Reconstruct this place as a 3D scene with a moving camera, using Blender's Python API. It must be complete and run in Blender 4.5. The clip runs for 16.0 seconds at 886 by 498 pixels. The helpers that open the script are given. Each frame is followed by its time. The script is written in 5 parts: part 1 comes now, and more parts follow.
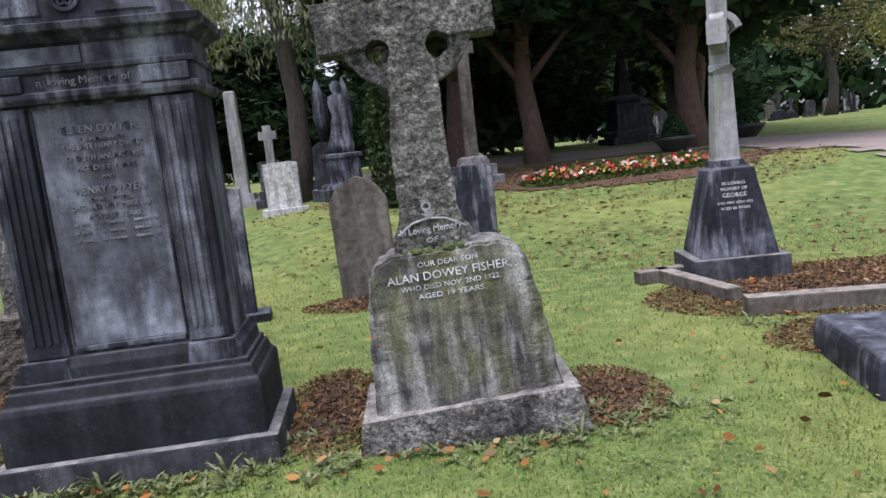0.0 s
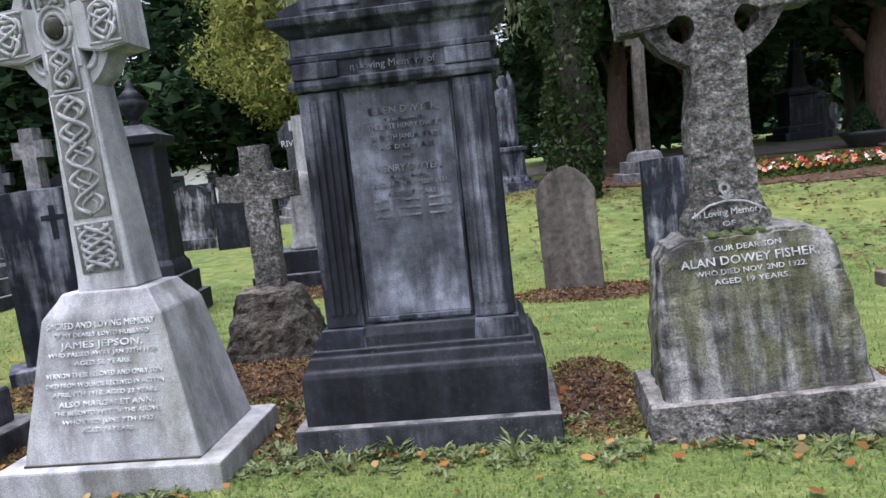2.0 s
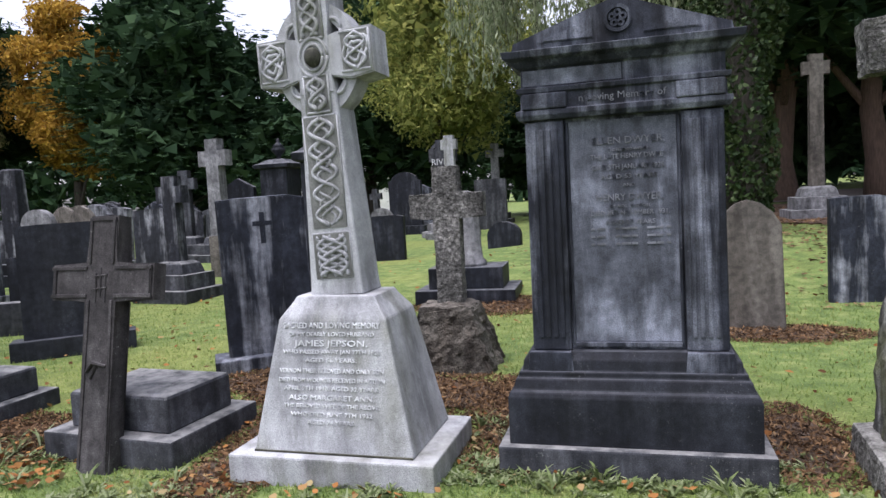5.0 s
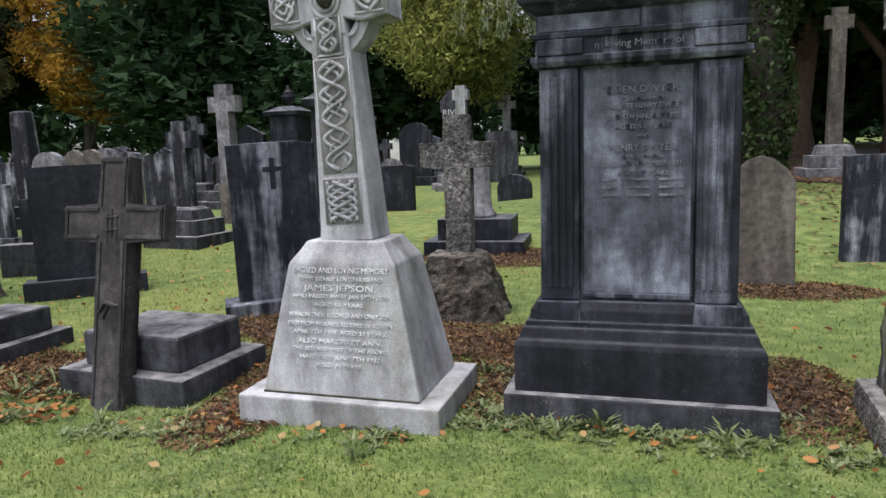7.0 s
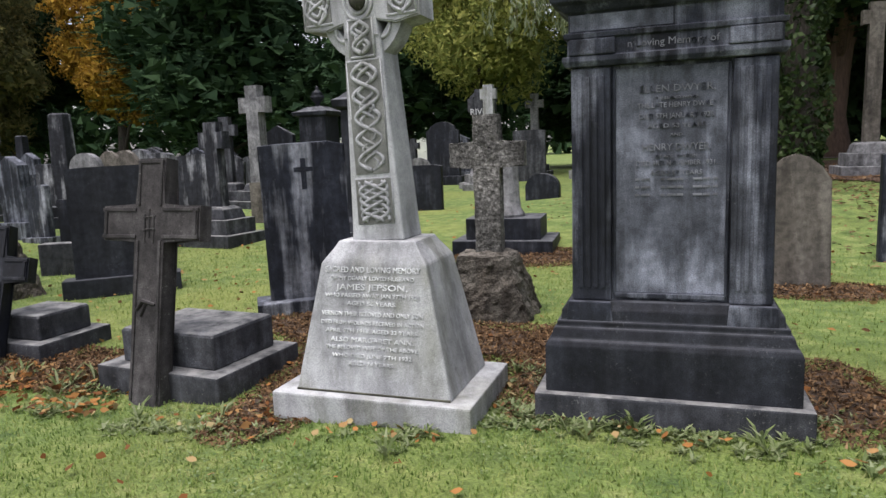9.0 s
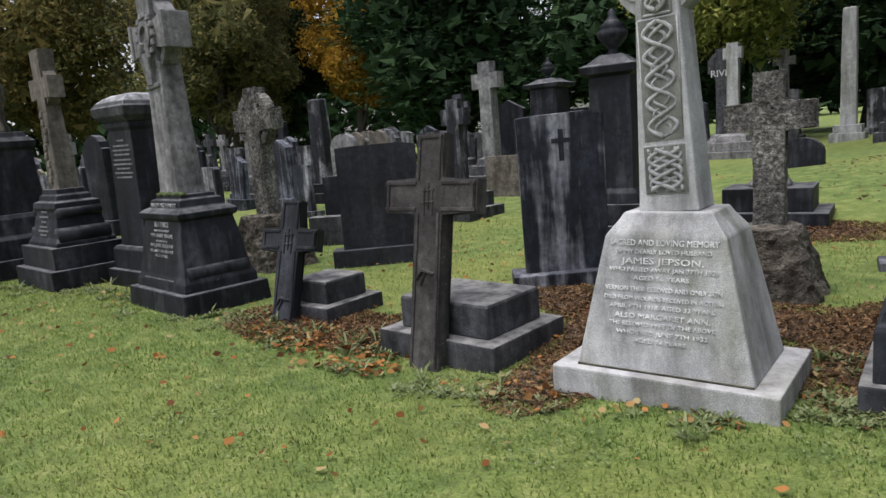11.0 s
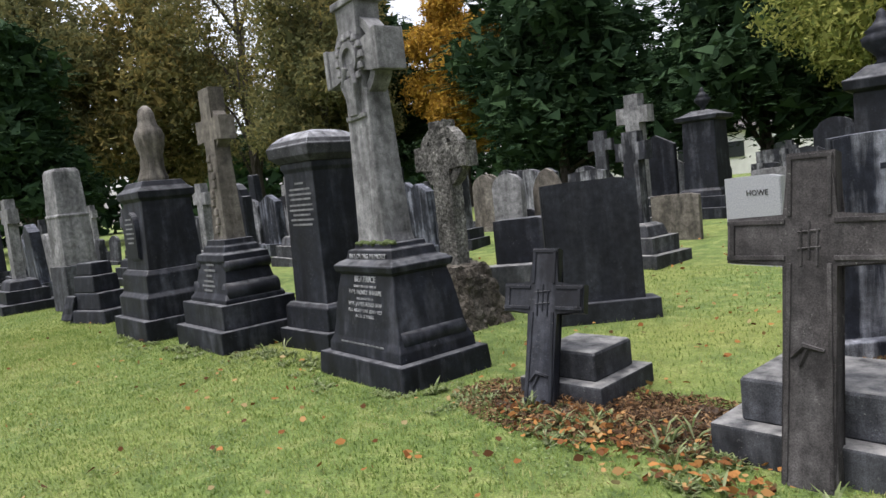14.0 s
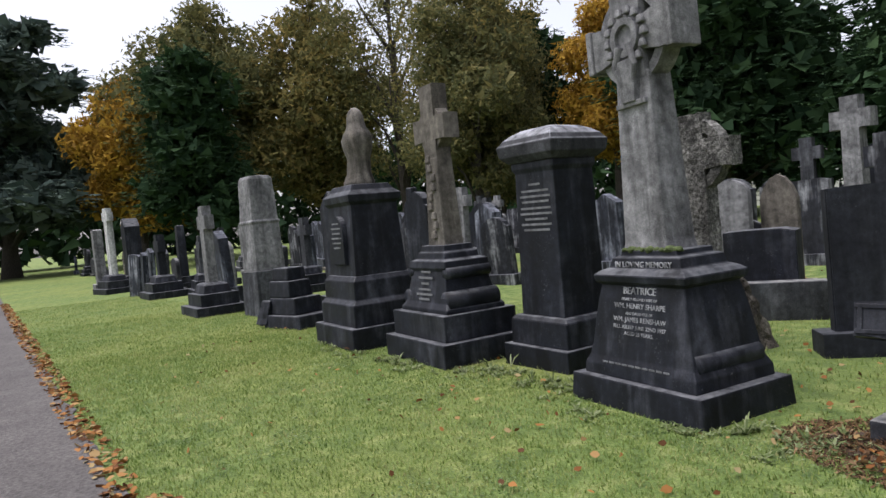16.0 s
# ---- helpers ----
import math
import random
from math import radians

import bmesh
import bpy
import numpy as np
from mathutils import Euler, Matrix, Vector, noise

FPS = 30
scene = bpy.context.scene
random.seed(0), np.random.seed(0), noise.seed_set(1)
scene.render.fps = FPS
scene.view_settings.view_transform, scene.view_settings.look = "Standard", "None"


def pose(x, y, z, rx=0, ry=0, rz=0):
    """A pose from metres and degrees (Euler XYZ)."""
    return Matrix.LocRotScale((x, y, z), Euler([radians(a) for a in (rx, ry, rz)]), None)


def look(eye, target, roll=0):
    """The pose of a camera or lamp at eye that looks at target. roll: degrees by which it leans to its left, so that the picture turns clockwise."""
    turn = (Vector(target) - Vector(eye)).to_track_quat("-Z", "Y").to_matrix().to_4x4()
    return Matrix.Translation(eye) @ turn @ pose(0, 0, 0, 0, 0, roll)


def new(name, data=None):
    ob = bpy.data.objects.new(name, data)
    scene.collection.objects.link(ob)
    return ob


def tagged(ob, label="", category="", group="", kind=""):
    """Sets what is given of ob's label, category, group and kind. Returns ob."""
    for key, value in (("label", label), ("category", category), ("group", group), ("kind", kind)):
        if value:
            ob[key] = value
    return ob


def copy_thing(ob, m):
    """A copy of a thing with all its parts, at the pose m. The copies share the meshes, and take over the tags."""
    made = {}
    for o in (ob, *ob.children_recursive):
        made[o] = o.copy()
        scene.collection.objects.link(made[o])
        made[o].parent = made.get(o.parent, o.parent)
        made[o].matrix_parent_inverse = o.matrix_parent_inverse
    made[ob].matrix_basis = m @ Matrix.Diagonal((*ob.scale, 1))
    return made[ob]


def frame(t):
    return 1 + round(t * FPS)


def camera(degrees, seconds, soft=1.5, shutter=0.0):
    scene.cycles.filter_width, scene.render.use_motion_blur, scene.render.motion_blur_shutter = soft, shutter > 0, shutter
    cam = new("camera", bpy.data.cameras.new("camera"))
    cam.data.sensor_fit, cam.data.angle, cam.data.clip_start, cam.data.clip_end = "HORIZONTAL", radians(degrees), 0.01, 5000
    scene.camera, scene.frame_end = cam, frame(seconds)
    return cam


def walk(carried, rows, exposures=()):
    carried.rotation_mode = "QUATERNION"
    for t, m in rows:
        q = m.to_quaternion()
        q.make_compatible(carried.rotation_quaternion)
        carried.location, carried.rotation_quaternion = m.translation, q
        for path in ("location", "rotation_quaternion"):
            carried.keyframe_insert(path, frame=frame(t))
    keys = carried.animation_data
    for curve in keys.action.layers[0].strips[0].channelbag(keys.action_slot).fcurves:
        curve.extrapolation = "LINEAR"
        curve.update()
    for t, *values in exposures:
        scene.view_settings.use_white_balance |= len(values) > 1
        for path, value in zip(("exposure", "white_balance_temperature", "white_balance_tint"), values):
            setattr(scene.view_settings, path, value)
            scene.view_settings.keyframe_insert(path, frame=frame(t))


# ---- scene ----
cam = camera(65.8, 16.0)
METRES, EYE, TILT, LEAN, TURN = 5.2, 1.42, 0.0, -0.7, -3.4
ROWS = [
    (0.0, 0.0, 0.0, 0.0, -0.97, -7.98, 6.95),
    (0.5, 0.0009, -0.0, -0.0002, -2.31, -7.2, 5.06),
    (1.0, -0.0723, -0.0126, 0.0065, -1.26, -6.11, 4.49),
    (1.5, -0.1232, -0.021, 0.0033, 5.16, -7.85, 4.37),
    (2.0, -0.1536, -0.0109, 0.0011, 9.86, -6.84, 6.64),
    (2.5, -0.1749, -0.0033, 0.0035, 9.67, -6.53, 5.41),
    (3.0, -0.1959, -0.0098, 0.0131, 6.39, -4.2, 4.88),
    (3.5, -0.2103, -0.0258, 0.0175, 6.35, -2.32, 3.41),
    (4.0, -0.217, -0.0324, 0.0183, 7.05, -2.09, 2.75),
    (4.5, -0.2249, -0.0413, 0.0191, 13.39, -2.61, 3.34),
    (5.0, -0.2333, -0.0542, 0.0148, 20.7, -4.17, 3.74),
    (7.5, -0.2341, -0.0546, 0.0088, 21.35, -8.41, 2.4),
    (8.0, -0.2331, -0.0539, 0.0077, 20.94, -8.66, 2.22),
    (8.5, -0.2317, -0.0535, 0.0078, 19.75, -8.56, 2.52),
    (9.0, -0.2375, -0.0595, 0.011, 23.77, -8.04, 2.83),
    (9.5, -0.2444, -0.0705, 0.0133, 33.11, -7.36, 4.68),
    (10.0, -0.2488, -0.0783, 0.0112, 38.82, -8.44, 5.0),
    (12.5, -0.4889, -0.0711, 0.0122, 43.71, -8.72, 6.56),
    (13.0, -0.5513, -0.0598, 0.0096, 48.75, -7.67, 10.33),
    (13.5, -0.6064, -0.0642, 0.0068, 48.57, -8.75, 5.62),
    (14.0, -0.6667, -0.0933, 0.0198, 48.22, -4.49, 6.47),
    (14.5, -0.7004, -0.1284, 0.0229, 58.2, -3.17, 5.92),
    (15.0, -0.7352, -0.1456, 0.0206, 62.45, -3.64, 6.51),
    (15.5, -0.8131, -0.1519, 0.0218, 65.28, -2.06, 9.38),
    (16.0, -0.8948, -0.1736, 0.0162, 59.1, -1.9, 5.68),
]
walk(cam, [(t, pose(0, 0, EYE, TILT, LEAN, TURN) @ pose(METRES * x, METRES * y, METRES * z, 90 + pitch, roll, yaw)) for t, x, y, z, yaw, pitch, roll in ROWS],
     exposures=[(0.0, 0.95, 6050, 21), (2.0, 1.1, 5950, 21), (2.5, 1.2, 5950, 21), (3.5, 1.15, 5950, 21), (4.5, 1.28, 6000, 20), (5.0, 1.07, 6050, 20), (7.5, 0.85, 6350, 17), (9.0, 0.92, 6450, 16), (9.5, 1.0, 6450, 15), (10.0, 0.65, 6500, 14),
                (12.5, 0.9, 6500, 14), (13.5, 1.05, 6500, 14), (14.0, 1.08, 6480, 14), (14.5, 0.75, 6450, 15), (15.0, 0.75, 6400, 16), (15.5, 0.55, 6350, 17), (16.0, 0.8, 6350, 16)])

# ---- light ----
world = bpy.data.worlds.new("overcast_sky")
scene.world = world
world.use_nodes = True
wn, wl = world.node_tree.nodes, world.node_tree.links
sky = wn.new("ShaderNodeTexSky")
sky.sky_type, sky.sun_disc = 'NISHITA', False
sky.sun_elevation, sky.sun_rotation = radians(70), radians(210)
sky.dust_density, sky.ozone_density = 3.0, 1.0
pale = wn.new("ShaderNodeHueSaturation")
pale.inputs["Saturation"].default_value = 0.3
wl.new(sky.outputs[0], pale.inputs["Color"])
wl.new(pale.outputs[0], wn["Background"].inputs["Color"])
wn["Background"].inputs["Strength"].default_value = 0.15
sun = new("sun", bpy.data.lights.new("sun", 'SUN'))
sun.data.energy, sun.data.angle, sun.data.color = 1.5, radians(40), (1.0, 0.97, 0.92)
sun.matrix_world = look((-3, -5, 20), (0, 0, 0))

# ---- materials ----
def material(name, rough=0.85):
    m = bpy.data.materials.new(name)
    m.use_nodes = True
    b = m.node_tree.nodes["Principled BSDF"]
    b.inputs["Roughness"].default_value = rough
    return m, m.node_tree.nodes, m.node_tree.links, b


def noise_node(n, l, scale, detail=5.0, stretch=None, rough=0.6):
    """Noise in object space (metres), pulled long by stretch."""
    tc, mp, nz = n.new("ShaderNodeTexCoord"), n.new("ShaderNodeMapping"), n.new("ShaderNodeTexNoise")
    info = n.new("ShaderNodeObjectInfo")
    add = n.new("ShaderNodeVectorMath")
    add.operation = 'MULTIPLY_ADD'
    l.new(info.outputs["Random"], add.inputs[0])
    add.inputs[1].default_value = (37.0, 19.0, 53.0)
    l.new(tc.outputs["Object"], add.inputs[2])
    l.new(add.outputs[0], mp.inputs["Vector"])
    if stretch:
        mp.inputs["Scale"].default_value = stretch
    l.new(mp.outputs[0], nz.inputs["Vector"])
    nz.inputs["Scale"].default_value, nz.inputs["Detail"].default_value, nz.inputs["Roughness"].default_value = scale, detail, rough
    return nz.outputs["Fac"]


def ramp(n, l, fac, stops):
    r = n.new("ShaderNodeValToRGB")
    while len(r.color_ramp.elements) < len(stops):
        r.color_ramp.elements.new(0.5)
    for e, (p, c) in zip(r.color_ramp.elements, stops):
        e.position, e.color = p, (*c, 1) if len(c) == 3 else c
    l.new(fac, r.inputs[0])
    return r.outputs["Color"]


def mix(n, l, fac, a, b, kind='MIX'):
    m = n.new("ShaderNodeMix")
    m.data_type, m.blend_type = 'RGBA', kind
    for s, v in ((m.inputs[0], fac), (m.inputs[6], a), (m.inputs[7], b)):
        if isinstance(v, (int, float)):
            s.default_value = v
        elif isinstance(v, tuple):
            s.default_value = (*v, 1)
        else:
            l.new(v, s)
    return m.outputs[2]


def bump(n, l, b, height, strength=0.4, dist=0.01):
    k = n.new("ShaderNodeBump")
    k.inputs["Strength"].default_value, k.inputs["Distance"].default_value = strength, dist
    l.new(height, k.inputs["Height"])
    l.new(k.outputs[0], b.inputs["Normal"])


def grey(v):
    return (v, v, v)


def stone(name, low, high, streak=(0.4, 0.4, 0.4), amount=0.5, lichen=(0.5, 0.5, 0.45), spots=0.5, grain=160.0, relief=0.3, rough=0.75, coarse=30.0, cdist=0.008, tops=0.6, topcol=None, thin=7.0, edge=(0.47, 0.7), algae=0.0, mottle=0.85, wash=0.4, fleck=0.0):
    """Weathered stone: cloudy tone, rain streaks down the face, lichen spots, crystal grain."""
    m, n, l, b = material(name, rough)
    cloud = noise_node(n, l, 2.6, 6)
    col = ramp(n, l, cloud, [(0.3, low), (0.72, high)])
    st = noise_node(n, l, 1.0, 7, (thin, thin, 0.7))
    big = noise_node(n, l, 1.7, 3)
    sm = ramp(n, l, mix(n, l, 0.42, st, big), [(edge[0], grey(0)), (edge[1], grey(amount))])
    col = mix(n, l, sm, col, streak)
    dk = ramp(n, l, noise_node(n, l, 1.1, 6, (6.0, 6.0, 0.9)), [(0.34, grey(wash)), (0.58, grey(1))])
    col = mix(n, l, 0.85, col, dk, 'MULTIPLY')
    if algae:
        ag = mix(n, l, 0.5, noise_node(n, l, 1.0, 5, (5.0, 5.0, 0.9)), noise_node(n, l, 2.0, 3))
        col = mix(n, l, ramp(n, l, ag, [(0.48, grey(0)), (0.62, grey(algae))]), col, (0.1, 0.105, 0.045))
    mott = ramp(n, l, noise_node(n, l, 14.0, 6), [(0.32, grey(0.55)), (0.68, grey(1.5))])
    col = mix(n, l, mottle, col, mott, 'MULTIPLY')
    li = ramp(n, l, noise_node(n, l, 60.0, 6), [(0.6, grey(0)), (0.72, grey(spots * 0.7))])
    patch = ramp(n, l, noise_node(n, l, 4.0, 3), [(0.5, grey(0)), (0.68, grey(1))])
    lf = mix(n, l, 1.0, li, patch, 'MULTIPLY')
    col = mix(n, l, lf, col, lichen)
    if fleck:
        fl = ramp(n, l, noise_node(n, l, coarse * 1.4, 5, rough=0.7), [(0.36, grey(1 - fleck)), (0.5, grey(1)), (0.66, grey(1 + 1.6 * fleck))])
        col = mix(n, l, 1.0, col, fl, 'MULTIPLY')
    gr = noise_node(n, l, grain, 2)
    col = mix(n, l, 0.75, col, ramp(n, l, gr, [(0.3, grey(0.45)), (0.7, grey(1.55))]), 'MULTIPLY')
    # Upward faces paler: lichen, plus the sky's sheen painted into the colour.
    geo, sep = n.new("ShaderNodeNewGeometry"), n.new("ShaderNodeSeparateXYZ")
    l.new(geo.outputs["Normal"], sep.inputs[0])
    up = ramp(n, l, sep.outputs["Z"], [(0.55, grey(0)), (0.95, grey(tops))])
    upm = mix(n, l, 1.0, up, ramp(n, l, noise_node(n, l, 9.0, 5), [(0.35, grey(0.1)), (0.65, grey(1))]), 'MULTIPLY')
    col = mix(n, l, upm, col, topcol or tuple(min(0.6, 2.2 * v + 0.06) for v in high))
    l.new(col, b.inputs["Base Color"])
    b.inputs["Specular IOR Level"].default_value = 0.22
    l.new(ramp(n, l, cloud, [(0.2, grey(rough - 0.12)), (0.8, grey(min(1, rough + 0.12)))]), b.inputs["Roughness"])
    co = noise_node(n, l, coarse, 6)
    bump(n, l, b, mix(n, l, 0.3, co, gr), relief, cdist)
    return m


BLACK = stone("blackened_sandstone", (0.0085, 0.01, 0.015), (0.036, 0.041, 0.055), (0.2, 0.215, 0.255), 0.9, (0.3, 0.3, 0.3), 0.45, 200, 0.25, edge=(0.47, 0.6), thin=9.0, wash=0.25)
PLINTH = stone("plain_black_stone", (0.009, 0.01, 0.014), (0.024, 0.027, 0.034), (0.06, 0.065, 0.075), 0.3, (0.25, 0.25, 0.25), 0.4, 200, 0.25)
STREAK = stone("white_streaked_black_stone", (0.01, 0.011, 0.014), (0.03, 0.032, 0.04), (0.36, 0.37, 0.39), 0.9, (0.3, 0.3, 0.28), 0.4, 180, 0.3, thin=6.0, edge=(0.5, 0.66))
PANEL = stone("bleached_blue_stone", (0.038, 0.042, 0.053), (0.12, 0.13, 0.155), (0.27, 0.29, 0.35), 0.95, (0.35, 0.35, 0.35), 0.3, 200, 0.2, thin=5.0, edge=(0.46, 0.6), wash=0.3)
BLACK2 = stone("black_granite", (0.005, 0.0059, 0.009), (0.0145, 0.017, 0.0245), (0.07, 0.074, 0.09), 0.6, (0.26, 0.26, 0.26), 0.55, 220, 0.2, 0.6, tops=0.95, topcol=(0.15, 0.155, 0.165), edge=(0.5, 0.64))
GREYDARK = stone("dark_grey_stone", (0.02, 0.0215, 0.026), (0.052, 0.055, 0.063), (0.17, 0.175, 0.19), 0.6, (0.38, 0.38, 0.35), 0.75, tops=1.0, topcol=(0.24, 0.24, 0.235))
BROWN = stone("brown_black_stone", (0.017, 0.0155, 0.0155), (0.05, 0.046, 0.046), (0.13, 0.125, 0.125), 0.6, (0.4, 0.4, 0.38), 0.75)
WHITE = stone("pale_grey_granite", (0.3, 0.307, 0.318), (0.44, 0.45, 0.465), (0.2, 0.2, 0.19), 0.4, (0.1, 0.1, 0.06), 0.4, 230, 0.3, 0.75, tops=0.3, algae=0.4, edge=(0.52, 0.74), mottle=0.3)
SHAFT = stone("streaked_grey_marble", (0.12, 0.12, 0.125), (0.27, 0.27, 0.275), (0.045, 0.045, 0.045), 0.75, (0.1, 0.1, 0.09), 0.4, tops=0.3)
ROUGH = stone("rough_lichened_granite", (0.045, 0.044, 0.04), (0.19, 0.186, 0.172), (0.26, 0.26, 0.24), 0.45, (0.42, 0.42, 0.37), 0.8, 70, 1.0, 0.9, 24.0, 0.05, fleck=0.6)
DIE = stone("streaked_grey_stone", (0.025, 0.025, 0.025), (0.09, 0.09, 0.087), (0.4, 0.4, 0.39), 0.95, (0.4, 0.4, 0.36), 0.75, 110, 0.7, 0.88, 60.0, thin=11.0, edge=(0.46, 0.62), algae=0.75)
SAND = stone("brown_grey_sandstone", (0.06, 0.053, 0.045), (0.15, 0.135, 0.115), (0.22, 0.205, 0.18), 0.6, (0.25, 0.25, 0.2), 0.4)
SLATE = stone("blue_grey_slate", (0.011, 0.013, 0.019), (0.034, 0.039, 0.053), (0.3, 0.315, 0.35), 0.85, edge=(0.5, 0.62), thin=8.0, wash=0.3)
RUST = stone("rough_brown_stone", (0.03, 0.025, 0.02), (0.1, 0.088, 0.072), (0.18, 0.18, 0.155), 0.45, (0.3, 0.3, 0.24), 0.6, 60, 1.0, 0.95, 12.0, 0.06)
GRIME = stone("damp_green_black_grime", (0.02, 0.021, 0.016), (0.07, 0.07, 0.05), (0.12, 0.12, 0.09), 0.4)
GRANITE_DARKER = stone("darker_grey_granite", (0.13, 0.135, 0.125), (0.23, 0.235, 0.22), (0.09, 0.09, 0.08), 0.5, grain=230, tops=0.2, mottle=0.6)
BRIGHT = stone("white_marble", (0.4, 0.4, 0.4), (0.55, 0.55, 0.54), (0.2, 0.2, 0.2), 0.6)


def plain(name, col, rough=0.8, var=0.5, scale=40.0):
    m, n, l, b = material(name, rough)
    c = mix(n, l, 1.0, col, ramp(n, l, noise_node(n, l, scale, 4), [(0.3, grey(1 - var)), (0.7, grey(1 + var))]), 'MULTIPLY')
    l.new(c, b.inputs["Base Color"])
    return m


LETTER = plain("white_lead_letters", (0.42, 0.43, 0.44), 0.6, 0.5, 14.0)
LETTER_DIM = plain("worn_letters", (0.115, 0.12, 0.135), 0.7, 0.9, 7.0)
LETTER_PALE = plain("pale_lead_letters", (0.52, 0.53, 0.54), 0.6, 0.45, 11.0)
LETTER_MID = plain("weathered_letters", (0.27, 0.275, 0.285), 0.7, 0.8, 10.0)
LETTER_GREY = plain("grey_letters", (0.13, 0.133, 0.14), 0.7, 0.5, 14.0)
LETTER_DARK = plain("dark_letters", (0.03, 0.03, 0.03), 0.6)
MOSS = plain("green_moss", (0.05, 0.07, 0.02), 0.95)


def leafy(name, cols, rough=0.8, through_light=0.25, patch=0.35, span=(0.12, 0.88), size=0.9):
    """Leaves in several tones, leaf by leaf and in larger patches, with some light passing."""
    m, n, l, b = material(name, rough)
    geo = n.new("ShaderNodeNewGeometry")
    k = len(cols) - 1
    f = mix(n, l, patch, geo.outputs["Random Per Island"], noise_node(n, l, size, 5, rough=0.7))
    c = ramp(n, l, f, [(span[0] + (span[1] - span[0]) * i / k, x) for i, x in enumerate(cols)])
    l.new(c, b.inputs["Base Color"])
    b.inputs["Specular IOR Level"].default_value = 0.12
    tr, ms = n.new("ShaderNodeBsdfTranslucent"), n.new("ShaderNodeMixShader")
    l.new(c, tr.inputs["Color"])
    ms.inputs[0].default_value = through_light
    l.new(b.outputs[0], ms.inputs[1]), l.new(tr.outputs[0], ms.inputs[2])
    l.new(ms.outputs[0], n["Material Output"].inputs["Surface"])
    return m


YEW = leafy("yew_needles", [(0.013, 0.032, 0.016), (0.026, 0.054, 0.024), (0.045, 0.084, 0.033)], through_light=0.12)
CEDAR = leafy("cedar_needles", [(0.035, 0.055, 0.05), (0.07, 0.1, 0.085), (0.12, 0.155, 0.125)], through_light=0.12)
GREEN = leafy("green_leaves", [(0.03, 0.05, 0.014), (0.065, 0.095, 0.025), (0.13, 0.16, 0.04)], through_light=0.42)
AUTUMN = leafy("autumn_leaves", [(0.07, 0.075, 0.03), (0.15, 0.14, 0.05), (0.29, 0.22, 0.075)], through_light=0.42)
OLIVE = leafy("olive_leaves", [(0.06, 0.07, 0.032), (0.125, 0.13, 0.055), (0.24, 0.205, 0.08)], through_light=0.42)
ORANGE = leafy("orange_leaves", [(0.16, 0.09, 0.02), (0.38, 0.22, 0.035), (0.58, 0.38, 0.06)])
YELLOW = leafy("yellow_green_leaves", [(0.085, 0.115, 0.03), (0.21, 0.24, 0.065), (0.44, 0.43, 0.13)], through_light=0.5)
BIRCH = leafy("pale_hanging_leaves", [(0.1, 0.13, 0.07), (0.21, 0.25, 0.14), (0.38, 0.41, 0.28)], through_light=0.42)
IVY = leafy("ivy_leaves", [(0.012, 0.025, 0.009), (0.028, 0.048, 0.016), (0.06, 0.085, 0.03)], 0.45, 0.1)
GRASS = leafy("grass_blades", [(0.062, 0.11, 0.024), (0.13, 0.195, 0.044), (0.215, 0.265, 0.075), (0.35, 0.345, 0.16)], 0.7, 0.35, 0.72, (0.27, 0.73), 1.1)
CLOVER = leafy("clover_leaves", [(0.07, 0.12, 0.035), (0.14, 0.2, 0.075), (0.24, 0.29, 0.15)], 0.6, 0.25)
WEED = leafy("weed_leaves", [(0.06, 0.09, 0.03), (0.15, 0.19, 0.075), (0.26, 0.29, 0.17)], 0.6, 0.25)
FALLEN = leafy("fallen_leaves", [(0.08, 0.035, 0.015), (0.2, 0.08, 0.025), (0.34, 0.16, 0.05), (0.3, 0.24, 0.12)], 0.7, 0.1, 0.15)
LITTER = leafy("brown_litter", [(0.028, 0.019, 0.012), (0.085, 0.052, 0.03), (0.18, 0.105, 0.052), (0.33, 0.23, 0.13)], 0.85, 0.05, 0.6, (0.25, 0.8), 4.0)
PETALS = leafy("bedding_flowers", [(0.6, 0.05, 0.04), (0.55, 0.12, 0.1), (0.75, 0.7, 0.65), (0.7, 0.35, 0.05), (0.05, 0.09, 0.02)], 0.6, 0.1, 0.05)


def bark(name, a, c):
    m, n, l, b = material(name, 0.92)
    s = noise_node(n, l, 6.0, 6, (4.0, 4.0, 0.6))
    l.new(ramp(n, l, s, [(0.3, a), (0.7, c)]), b.inputs["Base Color"])
    bump(n, l, b, s, 0.9, 0.04)
    return m


BARK = bark("dark_bark", (0.02, 0.017, 0.014), (0.07, 0.058, 0.048))
REDBARK = bark("red_brown_bark", (0.05, 0.03, 0.022), (0.13, 0.085, 0.062))


def ground_material():
    m, n, l, b = material("lawn", 0.95)
    fine, mid, big = noise_node(n, l, 60, 4), noise_node(n, l, 5, 5), noise_node(n, l, 0.35, 4)
    c = ramp(n, l, mid, [(0.3, (0.06, 0.105, 0.022)), (0.52, (0.13, 0.19, 0.042)), (0.7, (0.23, 0.265, 0.085))])
    c = mix(n, l, ramp(n, l, big, [(0.45, grey(0)), (0.7, grey(0.5))]), c, (0.25, 0.26, 0.06))
    c = mix(n, l, 0.8, c, ramp(n, l, fine, [(0.3, grey(0.5)), (0.7, grey(1.35))]), 'MULTIPLY')
    l.new(c, b.inputs["Base Color"])
    bump(n, l, b, fine, 0.8, 0.03)
    return m


